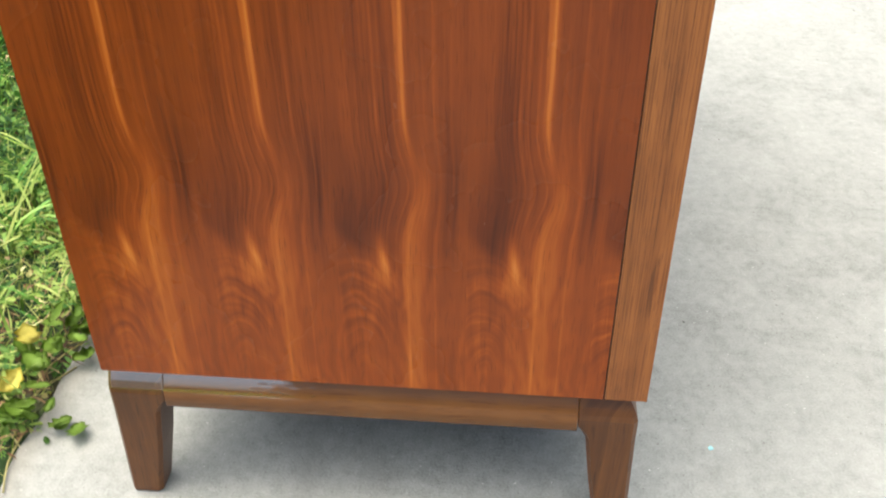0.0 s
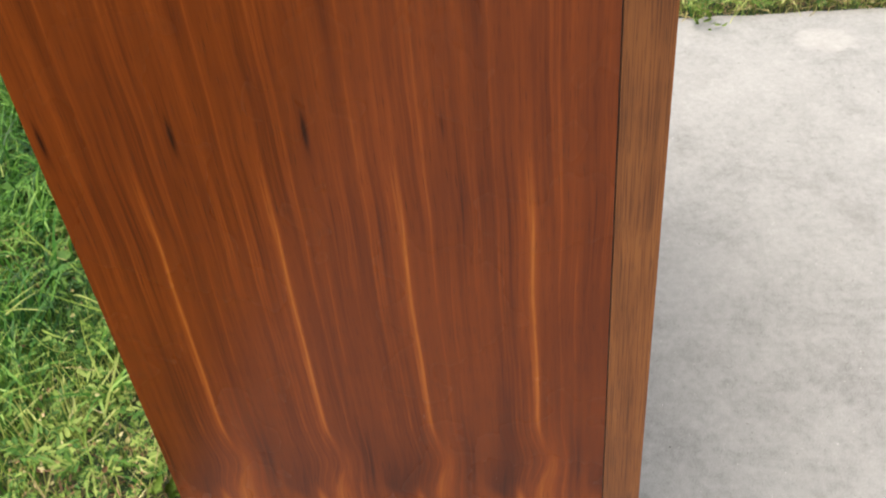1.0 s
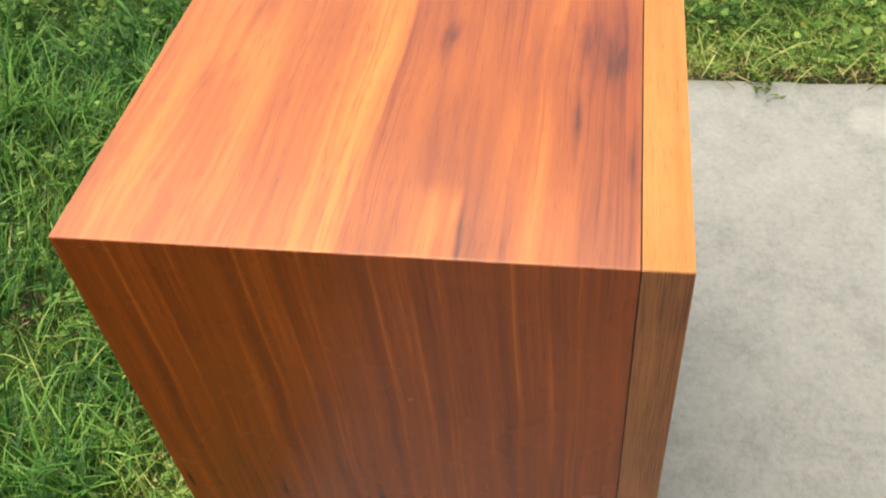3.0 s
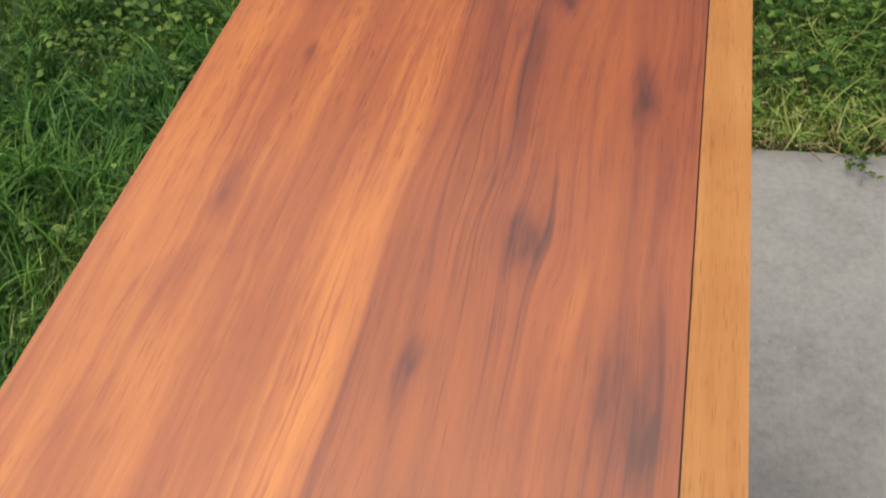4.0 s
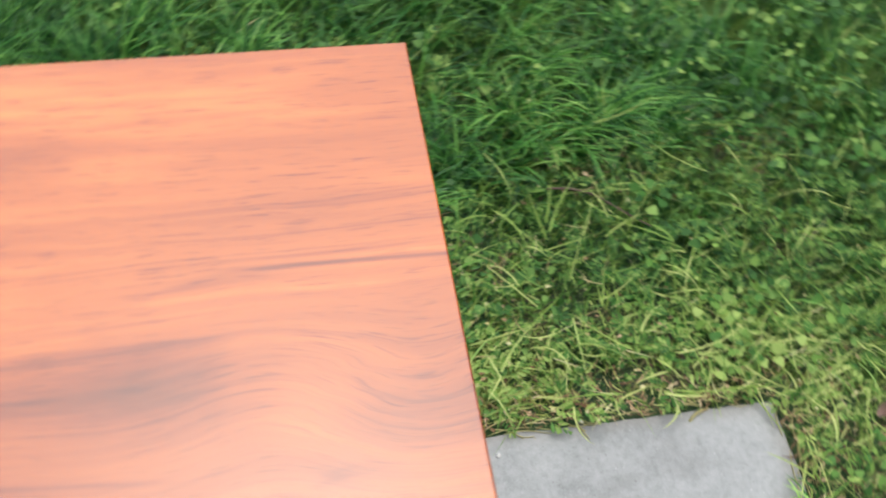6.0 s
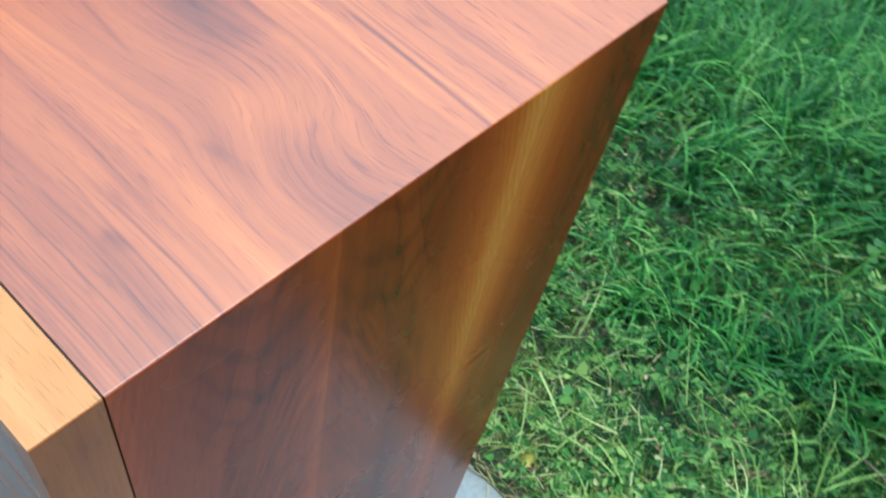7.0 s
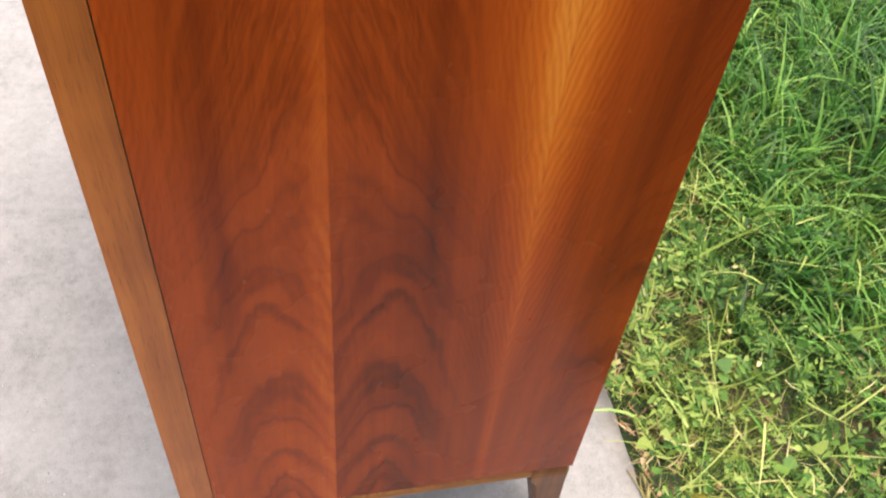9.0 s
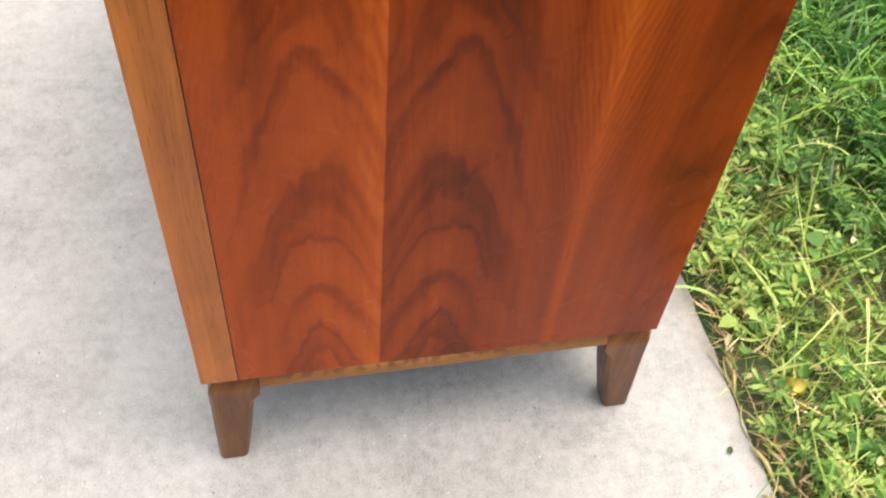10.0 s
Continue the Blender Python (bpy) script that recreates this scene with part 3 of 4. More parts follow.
def build_ground():
    """The lawn's soil, one sheet out to the horizon."""
    bm = bmesh.new()
    near = [-3.0 + i * 0.1 for i in range(0, 81)]
    xs = [-900, -200, -50, -14, -7] + near + [9, 16, 50, 200, 900]
    ys = [-900, -200, -50, -14, -7] + [-3.0 + i * 0.1 for i in range(0, 81)] + [9, 16, 50, 200, 900]
    grid = [[bm.verts.new((x, y, -0.022 + 0.012 * noise.noise((x * 2.3, y * 2.3, 0.5)) * (1 if abs(x) < 8 and abs(y) < 8 else 0))) for y in ys] for x in xs]
    for i in range(len(xs) - 1):
        for j in range(len(ys) - 1):
            bm.faces.new((grid[i][j], grid[i + 1][j], grid[i + 1][j + 1], grid[i][j + 1]))
    ob = new("ground", mesh_of("ground", bm, M_SOIL, True))
    return tagged(ob, "soil with mossy thatch under the lawn, darkened for shade among the blades", "ground", kind="structure")


build_slab()
build_ground()


# ---------------------------------------------------------------- chest of drawers
# the base's rounded shoulder: set back, and down from the panel
SHOULDER = [(0.022, 0.0), (0.0165, 0.003), (0.012, 0.007), (0.0078, 0.012), (0.0042, 0.018), (0.0014, 0.024), (0.0, 0.029)]


def build_chest():
    chest = thing("chest_of_drawers", "tall polished walnut chest of drawers with pale edging standing on concrete", "chest of drawers")
    r, t, gap = 0.0016, 0.021, 0.0006
    # carcass: mitred top and sides of figured veneer
    a_arc, b_arc = arc(r, H - r, r, 135, 90, 3), arc(L - r, H - r, r, 90, 45, 3)
    part("top_panel", prism(a_arc + b_arc + [(L - t, H - t), (t, H - t)], 1, JY + gap, D, 0.0009, 0), M_TOP, chest,
         "reddish veneered top with gold bands and dark blotches")
    side = arc(r, H - r, r, 135, 180, 3)
    part("side_panel", prism(side + [(0.0, ZB), (t, ZB), (t, H - t)], 1, JY + gap, D, 0.0009, 2), M_SIDE_A, chest,
         "red-brown veneered side with four matching flames and small knots")
    side = [(L - x, z) for x, z in side]
    part("side_panel", prism(side + [(L, ZB), (L - t, ZB), (L - t, H - t)], 1, JY + gap, D, 0.0009, 2), M_SIDE_B, chest,
         "book-matched veneered side with arched grain and a golden streak")
    # pale front edging, mitred at the upper corners
    part("edge_rail", prism(a_arc + b_arc + [(L - t, H - t), (t, H - t)], 1, 0.0, JY - gap, 0.0016, 0), M_RAIL, chest, "honey-coloured solid wood edging")
    side = arc(r, H - r, r, 135, 180, 3)
    part("edge_stile", prism(side + [(0.0, ZB), (t, ZB), (t, H - t)], 1, 0.0, JY - gap, 0.0016, 2), M_STILE_PORED, chest, "honey-brown solid wood edging with dark open pores")
    side = [(L - x, z) for x, z in side]
    part("edge_stile", prism(side + [(L, ZB), (L - t, ZB), (L - t, H - t)], 1, 0.0, JY - gap, 0.0016, 2), M_STILE, chest, "honey-brown solid wood edging")
    part("edge_rail", box(t, L - t, 0.0, JY - gap, ZB, ZB + t, 0.0016, 0), M_RAIL, chest, "honey-coloured solid wood edging")
    # dark backing behind the groove, back and bottom boards
    part("groove_liner", box(0.0022, L - 0.0022, JY - 0.004, JY + 0.006, ZB + 0.004, H - 0.0022), M_GROOVE, chest, "dark recessed groove beside the edging")
    part("back_panel", box(t, L - t, D - 0.012, D - 0.004, ZB, H - t), M_INSIDE, chest, "thin dark back board")
    part("bottom_panel", box(t, L - t, JY + 0.008, D - 0.013, ZB + 0.0002, ZB + 0.016), M_INSIDE, chest, "dark unfinished bottom board")
    # drawer fronts, a shadow gap apart
    z0, z1 = ZB + t, H - t
    heights = [0.13, 0.14, 0.16, 0.18, 0.0]
    heights[4] = (z1 - z0) - sum(heights)
    z = z1
    for h in heights:
        part("drawer_front", box(t + 0.003, L - t - 0.003, 0.003, JY - 0.006, z - h + 0.003, z - 0.003, 0.0015), M_DRAWER, chest, "striped walnut drawer front")
        z -= h
    # base: rounded aprons between tapered legs
    inset, w = 0.003, 0.050

    def apron_profile(o, s, foot=0.1165):
        """Outer face at o, going inwards by s; a rounded upper shoulder."""
        k = min(1.0, (ZB - foot - 0.006) / 0.029)
        pts = [(n, ZB - k * d) for n, d in SHOULDER] + [(0.0, foot + 0.0035), (0.0025, foot), (0.028, foot), (0.028, ZB)]
        return [(o + s * n, zz) for n, zz in pts]

    part("apron", prism(apron_profile(inset, 1, 0.1125), 1, w + inset + 0.0006, D + 0.002 - w - 0.0006, ends=True), M_APRON_Y, chest, "rounded brown apron rail", True)
    part("apron", prism(apron_profile(L - inset, -1, 0.1305), 1, w + inset + 0.0006, D + 0.002 - w - 0.0006, ends=True), M_APRON_WORN, chest, "brown apron rail with its edge worn to bare wood", True)
    for o, s in ((inset, 1), (D - inset, -1)):
        part("apron", prism(apron_profile(o, s), 0, w + inset + 0.0006, L - w - inset - 0.0006, ends=True), M_APRON_X, chest, "rounded brown apron rail", True)
    rows = [(ZB - d, n, w) for n, d in SHOULDER] + [(0.1215, 0.0, w),
            (0.1165, 0.0, w - 0.001), (0.112, 0.0, w - 0.0045), (0.106, 0.0, w - 0.0075), (0.060, -0.001, 0.0365), (0.010, -0.002, 0.0285), (0.003, -0.002, 0.0275), (0.0, 0.0, 0.0255)]
    for cx, sx in ((inset, 1), (L - inset, -1)):
        for cy, sy in ((inset, 1), (D + 0.002, -1)):
            bm = bmesh.new()
            rings = []
            for zz, n, ww in rows:
                c = 0.0035 if zz > 0.0015 else 0.0045
                ci = 0.0006 if zz > 0.118 else c
                m = n if sy > 0 else min(n, 0.0)
                pts = [(n + c, m), (ww - ci, m), (ww, m + ci), (ww, ww - c), (ww - c, ww), (n + ci, ww), (n, ww - ci), (n, m + c)]
                rings.append([bm.verts.new((cx + sx * px, cy + sy * py, zz)) for px, py in pts])
            for lo, hi in zip(rings[:-1], rings[1:]):
                for i in range(8):
                    bm.faces.new((lo[i], lo[(i + 1) % 8], hi[(i + 1) % 8], hi[i]))
            bm.faces.new(rings[0])
            bm.faces.new(list(reversed(rings[-1])))
            bmesh.ops.recalc_face_normals(bm, faces=bm.faces)
            part("leg", bm, M_LEG, chest, "tapered brown wooden leg")
    return chest


build_chest()


# ---------------------------------------------------------------- lawn
rng = np.random.default_rng(7)


def away(x, y):
    """How far a place lies from the slab."""
    dx, dy = np.maximum(x - XE, 0.0), np.maximum(y - YE, 0.0)
    return np.hypot(dx, dy)


def lumps(x, y, k, seed):
    """Smooth waves, about -1 to 1."""
    r = np.random.default_rng(seed)
    out = np.zeros_like(x)
    for i in range(7):
        ang, ph, f = r.uniform(0, 6.283), r.uniform(0, 6.283), k * r.uniform(0.6, 1.7)
        out += np.sin((x * np.cos(ang) + y * np.sin(ang)) * f + ph)
    return out / 3.2


def scatter(per_m2, x0, x1, y0, y1, keep):
    n = int(per_m2 * (x1 - x0) * (y1 - y0))
    x, y = rng.uniform(x0, x1, n), rng.uniform(y0, y1, n)
    ok = ((y > 0.592) | (x > XE - 0.003)) & (rng.random(n) < keep(x, y))
    return x[ok], y[ok]


def raw_mesh(name, verts, corners, sizes, material, label, category):
    me = bpy.data.meshes.new(name)
    me.vertices.add(len(verts))
    me.vertices.foreach_set("co", verts.astype(np.float32).ravel())
    me.loops.add(len(corners))
    me.loops.foreach_set("vertex_index", corners.astype(np.int32))
    me.polygons.add(len(sizes))
    starts = np.concatenate(([0], np.cumsum(sizes)[:-1]))
    me.polygons.foreach_set("loop_start", starts.astype(np.int32))
    me.polygons.foreach_set("loop_total", sizes.astype(np.int32))
    me.polygons.foreach_set("use_smooth", np.ones(len(sizes), bool))
    me.materials.append(material)
    me.update(calc_edges=True)
    me.validate()
    return tagged(new(name, me), label, category, kind="stuff")


def blades(name, x, y, z, length, width, lean, curl, az, material, label, category, segs=3, wander=0.6):
    """Narrow leaves that rise from their base, lean over and taper to a tip."""
    n = len(x)
    tw = rng.normal(0, 0.5, n)
    veer = rng.normal(0, wander, n)
    px, py, pz = x.copy(), y.copy(), z.copy()
    cols = []
    for i in range(segs + 1):
        t = i / segs
        dx, dy = np.cos(az + veer * t), np.sin(az + veer * t)
        sx, sy = -np.sin(az + veer * t + tw), np.cos(az + veer * t + tw)
        wd = width * (0.75 + 0.5 * t if t < 0.4 else 0.95 * (1 - t) ** 0.7 + 0.02) * 0.5
        if i < segs:
            cols.append(np.stack([px - sx * wd, py - sy * wd, pz], -1))
            cols.append(np.stack([px + sx * wd, py + sy * wd, pz + 0.15 * wd], -1))
        else:
            cols.append(np.stack([px, py, pz], -1))
        th = lean + curl * t
        st = length / segs
        px, py, pz = px + dx * np.sin(th) * st, py + dy * np.sin(th) * st, pz + np.cos(th) * st
    verts = np.stack(cols, 1)
    k = verts.shape[1]
    quads = [(2 * i, 2 * i + 1, 2 * i + 3, 2 * i + 2) for i in range(segs - 1)]
    loop = np.array([c for q in quads for c in q] + [2 * segs - 2, 2 * segs - 1, 2 * segs])
    size = np.array([4] * (segs - 1) + [3])
    corners = (loop[None] + (np.arange(n) * k)[:, None]).ravel()
    return raw_mesh(name, np.maximum(verts.reshape(-1, 3), [-1e9, -1e9, -0.03]), corners, np.tile(size, n), material, label, category)


def leaflets(name, x, y, z, size, az, tilt, roll, material, label, category, plump=0.45, fold=0.25):
    """Small leaves folded along a midrib, each of two quads."""
    n = len(x)
    # along, across, lift
    shape = np.array([(0, 0, 0), (0.45, plump * 0.85, fold * 0.4), (0.85, plump, fold * 0.5), (0.97, 0, 0.02), (0.85, -plump, fold * 0.5), (0.45, -plump * 0.85, fold * 0.4)])
    u, v, w = (shape[:, i][None] * size[:, None] for i in range(3))
    v, w = v * np.cos(roll)[:, None] - w * np.sin(roll)[:, None], v * np.sin(roll)[:, None] + w * np.cos(roll)[:, None]
    u, w = u * np.cos(tilt)[:, None] - w * np.sin(tilt)[:, None], u * np.sin(tilt)[:, None] + w * np.cos(tilt)[:, None]
    ca, sa = np.cos(az)[:, None], np.sin(az)[:, None]
    verts = np.stack([x[:, None] + u * ca - v * sa, y[:, None] + u * sa + v * ca, z[:, None] + w], -1)
    loop = np.array([0, 1, 2, 3, 0, 3, 4, 5])
    corners = (loop[None] + (np.arange(n) * 6)[:, None]).ravel()
    return raw_mesh(name, verts.reshape(-1, 3), corners, np.tile([4, 4], n), material, label, category)


def build_lawn():
    X0, X1, Y0, Y1 = -0.9, 3.4, -1.5, 3.0
    tall = lambda x, y: np.clip(0.30 + 0.9 * (away(x, y) - 0.18) + 0.35 * lumps(x, y, 5.0, 3), 0.12, 1.25)
    fade = lambda x, y: np.clip(np.minimum(np.minimum(x - X0, X1 - x), np.minimum(y - Y0, Y1 - y)) / 0.7 + 0.25 * lumps(x, y, 7.0, 60), 0.0, 1.0)
    seen = lambda x, y: np.where((x < XE) & (y < 0.6), 0.0, 1.0) * fade(x, y)
    # unmown grass begins a stride from the slab; nearer lie cut weeds
    wild = lambda x, y: np.clip((away(x, y) + 0.07 * lumps(x, y, 6.0, 91) - 0.30 - 0.28 * np.clip((x - 0.95) / 0.5, 0.0, 1.0)) / 0.12, 0.0, 1.0)
    lush = lambda x, y: wild(x, y) * np.clip((2.05 - x) / 0.4, 0.35, 1.0)
    # a close felt of fine short blades that hides the soil
    x, y = scatter(21000, X0, X1, Y0, Y1, lambda x, y: seen(x, y) * np.clip(0.75 - 0.45 * np.maximum(lumps(x, y, 12.0, 40), 0), 0.1, 1.0) * (1 - 0.4 * lush(x, y)) * np.clip(away(x, y) / 0.09, 0.05, 1))
    n, h = len(x), tall(x, y)
    blades("turf", x, y, np.full(n, -0.022), (0.022 + 0.040 * h) * rng.uniform(0.6, 1.3, n), rng.uniform(0.0012, 0.0032, n),
           rng.uniform(0.2, 1.1, n), rng.uniform(0.0, 1.0, n), rng.uniform(0, 6.283, n), M_TURF, "fine short green turf close to the soil", "grass", 2)
    # mown grass all over, thin and fairly straight
    x, y = scatter(15000, X0, X1, Y0, Y1, lambda x, y: seen(x, y) * np.clip(0.55 + 0.4 * lumps(x, y, 9.0, 5) - 0.3 * np.maximum(lumps(x, y, 12.0, 40), 0), 0.08, 1.0) * np.clip(away(x, y) / 0.07, 0, 1))
    n, h = len(x), tall(x, y)
    az = 1.6 * lumps(x, y, 8.0, 71) + rng.normal(0, 1.1, n)
    blades("grass", x, y, np.full(n, -0.022), (0.044 + 0.062 * h) * rng.uniform(0.55, 1.4, n), rng.uniform(0.0014, 0.0042, n),
           rng.uniform(0.1, 0.95, n), rng.uniform(0.1, 1.1, n), az, M_GRASS, "mixed green lawn grass, mown short beside the slab", "grass", 3, 0.35)
    # tufts: each a bunch of long broad blades that arch outwards from one root
    cx, cy = scatter(230, X0, X1, Y0, Y1, lambda x, y: seen(x, y) * np.clip(0.7 * lumps(x, y, 6.5, 9) + 0.75, 0.1, 1.0) * np.clip(lush(x, y), 0.02, 1))
    per = rng.integers(11, 28, len(cx))
    x, y = np.repeat(cx, per), np.repeat(cy, per)
    n, h = len(x), tall(x, y)
    size = np.repeat(rng.uniform(0.7, 1.25, len(cx)), per)
    sweep = np.repeat(2.6 * lumps(cx, cy, 3.0, 81) + rng.normal(0, 0.8, len(cx)), per)
    az = sweep + rng.normal(0, 1.15, n)
    blades("tall_grass", x + rng.normal(0, 0.012, n), y + rng.normal(0, 0.012, n), np.full(n, -0.022), (0.085 + 0.115 * h) * size * rng.uniform(0.55, 1.25, n), rng.uniform(0.0040, 0.0100, n) * np.sqrt(size),
           rng.uniform(0.05, 0.5, n), rng.uniform(0.7, 2.3, n), az, M_LUSH, "lush tufts of long arching green grass", "grass", 6, 0.25)
    # loose long blades between the tufts
    x, y = scatter(3200, X0, X1, Y0, Y1, lambda x, y: seen(x, y) * np.clip(0.6 * lumps(x, y, 5.5, 9) + 0.7, 0.1, 1.0) * np.clip(lush(x, y), 0.05, 1))
    n, h = len(x), tall(x, y)
    az = 2.2 * lumps(x, y, 4.0, 21) + rng.normal(0, 0.8, n)
    blades("long_grass", x, y, np.full(n, -0.022), (0.08 + 0.10 * h) * rng.uniform(0.6, 1.3, n), rng.uniform(0.0035, 0.0095, n),
           rng.uniform(0.1, 0.7, n), rng.uniform(0.6, 1.9, n), az, M_LUSH, "single long bent green grass blades", "grass", 5, 0.3)
    # clover, three leaflets a leaf
    x, y = scatter(1300, X0, X1, Y0, Y1, lambda x, y: seen(x, y) * np.clip(0.16 + 0.2 * (x > 1.5) - 0.7 * lumps(x, y, 6.5, 9) + 0.4 * lumps(x, y, 13.0, 4), 0.05, 0.8) * (1 - 0.35 * lush(x, y)) * np.clip(away(x, y) / 0.12, 0.2, 1))
    n, h = len(x), tall(x, y)
    z = 0.002 + 0.065 * h * rng.uniform(0.35, 1.0, n)
    s, az0 = rng.uniform(0.006, 0.015, n), rng.uniform(0, 6.283, n)
    rep = lambda a: np.repeat(a, 3)
    az = rep(az0) + np.tile([0, 2.094, 4.189], n) + rng.normal(0, 0.12, 3 * n)
    leaflets("clover", rep(x), rep(y), rep(z), rep(s), az, rng.normal(0.05, 0.35, 3 * n), rng.normal(0, 0.25, 3 * n), M_CLOVER, "green clover leaves crowding among the grass", "clover")
    blades("clover_stalk", x, y, np.full(n, -0.022), z + 0.024, np.full(n, 0.0014), rng.uniform(0, 0.12, n), rng.uniform(0, 0.2, n), az0, M_CLOVER, "thin green clover stalks", "clover", 2)
    # feathery weeds: a stalk with pairs of narrow cut leaflets
    x, y = scatter(1700, X0, X1, Y0, Y1, lambda x, y: seen(x, y) * np.clip(0.65 + 0.6 * lumps(x, y, 5.0, 14), 0.15, 0.95) * (1 - 0.8 * wild(x, y)) * np.clip(away(x, y) / 0.05, 0.15, 1))
    n, h = len(x), tall(x, y)
    z = rng.uniform(0.0, 0.02, n) + 0.06 * h * rng.uniform(0.3, 1.0, n)
    az0, reach = rng.uniform(0, 6.283, n), rng.uniform(0.018, 0.048, n)
    pairs, lift = 5, rng.normal(0.1, 0.3, n)
    step = np.tile(np.repeat(np.linspace(0.15, 1.0, pairs), 2), n)
    hand = np.tile(np.tile([1.0, -1.0], pairs), n)
    rep10 = lambda a: np.repeat(a, 2 * pairs)
    along = rep10(reach) * step
    leaflets("low_weeds", rep10(x) + along * np.cos(rep10(az0)), rep10(y) + along * np.sin(rep10(az0)), rep10(z) + along * rep10(lift), rep10(reach) * (0.62 - 0.34 * step) * rng.uniform(0.8, 1.2, len(step)),
             rep10(az0) + hand * (0.95 - 0.5 * step), rep10(lift) + rng.normal(0, 0.2, len(step)), rng.normal(0, 0.25, len(step)), M_BROAD, "low weeds with feathery cut green leaves", "weeds", 0.15, 0.2)
    blades("weed_stalk", x, y, np.full(n, -0.022), z + 0.03, np.full(n, 0.0018), rng.uniform(0, 0.15, n), rng.uniform(0, 0.4, n), az0, M_PALE, "thin pale stalks of low weeds", "weeds", 2)
    # broad lobed leaves, in rosettes of a few
    cx, cy = scatter(190, X0, X1, Y0, Y1, lambda x, y: seen(x, y) * np.clip(0.45 + 0.9 * lumps(x, y, 4.0, 30), 0.05, 1.0) * np.clip((x - 1.0) / 0.7, 0.4, 1.0) * np.clip(away(x, y) / 0.2, 0.2, 1))
    per = rng.integers(3, 8, len(cx)) * (rng.random(len(cx)) > 0.25 * lush(cx, cy)) + 4 * (cx > 1.5)
    x, y = np.repeat(cx, per) + rng.normal(0, 0.022, per.sum()), np.repeat(cy, per) + rng.normal(0, 0.022, per.sum())
    n, h = len(x), tall(x, y) + 0.35 * (x > 1.5)
    leaflets("broad_weeds", x, y, 0.012 + 0.075 * h * rng.uniform(0.5, 1.1, n), rng.uniform(0.011, 0.027, n), rng.uniform(0, 6.283, n), rng.normal(0.1, 0.4, n), rng.normal(0, 0.3, n),
             M_BROAD, "broad light green weed leaves in the lawn", "weeds", 0.5, 0.12)
    # short pale blades, cut and trodden down along the slab
    x, y = scatter(2000, X0, X1, Y0, Y1, lambda x, y: seen(x, y) * np.clip(1.0 - 1.3 * away(x, y) + 0.5 * lumps(x, y, 7.0, 33), 0.0, 0.8) * np.clip(away(x, y) / 0.03, 0.15, 1))
    n = len(x)
    blades("trodden_grass", x, y, rng.uniform(-0.015, 0.02, n), rng.uniform(0.02, 0.06, n), rng.uniform(0.002, 0.0055, n), rng.uniform(0.6, 1.5, n), rng.normal(0.1, 0.5, n),
           rng.uniform(0, 6.283, n), M_PALE, "short pale green blades trodden flat", "grass", 3, 0.3)
    # cut and dried stalks lying about, thickest along the slab
    x, y = scatter(800, X0, X1, Y0, Y1, lambda x, y: seen(x, y) * np.clip(1.0 - 2.2 * (away(x, y) - 0.03) + 0.35 * lumps(x, y, 8.0, 17), 0.06, 1.0))
    n = len(x)
    blades("grass_clippings", x, y, rng.uniform(-0.012, 0.045, n), rng.uniform(0.02, 0.09, n), rng.uniform(0.0012, 0.003, n), rng.uniform(1.1, 1.75, n), rng.normal(0, 0.45, n),
           rng.uniform(0, 6.283, n), M_STRAW, "dry yellow cut stalks strewn over the lawn's edge", "grass clippings", 3, 0.4)
    # fresh clippings bent over
    x, y = scatter(1250, X0, X1, Y0, Y1, lambda x, y: seen(x, y) * np.clip(0.95 - 1.1 * away(x, y), 0.10, 1.0) * np.clip((x - 0.6) / 0.8, 0.45, 1.0))
    n = len(x)
    blades("fallen_blades", x, y, rng.uniform(0.01, 0.06, n), rng.uniform(0.05, 0.17, n), rng.uniform(0.0020, 0.0056, n), rng.uniform(0.7, 1.6, n), rng.normal(0.3, 0.7, n),
           rng.uniform(0, 6.283, n), M_PALE, "fresh cut green blades lying on the lawn", "grass clippings", 5, 0.45)
    # wilted scraps of leaf caught among the blades
    x, y = scatter(1700, X0, X1, Y0, Y1, lambda x, y: seen(x, y) * np.clip(1.0 - 1.3 * away(x, y) + 0.5 * lumps(x, y, 9.0, 52), 0.06, 1.0))
    n = len(x)
    half = rng.random(n) < 0.4
    for pick, mat, name, label in ((half, M_STRAW, "pale_scraps", "pale dry leaf scraps caught in the lawn"), (~half, M_THATCH, "brown_scraps", "brown wilted leaf scraps caught in the lawn")):
        k = int(pick.sum())
        leaflets(name, x[pick], y[pick], rng.uniform(-0.01, 0.035, k), rng.uniform(0.005, 0.014, k), rng.uniform(0, 6.283, k), rng.normal(0, 0.6, k), rng.normal(0, 0.6, k),
                 mat, label, "leaf litter", 0.28, 0.4)
    # brown thatch along the rim
    x, y = scatter(9000, X0, X1, Y0, Y1, lambda x, y: seen(x, y) * np.clip(np.maximum(1.0 - away(x, y) / 0.10, 0.6 * lumps(x, y, 12.0, 40) - 0.4 * away(x, y)), 0.0, 1.0))
    n = len(x)
    blades("thatch", x, y, rng.uniform(-0.012, 0.02, n), rng.uniform(0.01, 0.04, n), rng.uniform(0.0012, 0.004, n), rng.uniform(1.2, 1.8, n), rng.normal(0, 0.4, n),
           rng.uniform(0, 6.283, n), M_THATCH, "brown rotting thatch and crumbs along the slab", "thatch", 3, 0.5)
    # rougher grass farther off
    xa = np.concatenate([rng.uniform(-7, 12, 50000), rng.normal(1.2, 2.3, 70000)])
    ya = np.concatenate([rng.uniform(-7, 14, 50000), rng.normal(0.8, 2.3, 70000)])
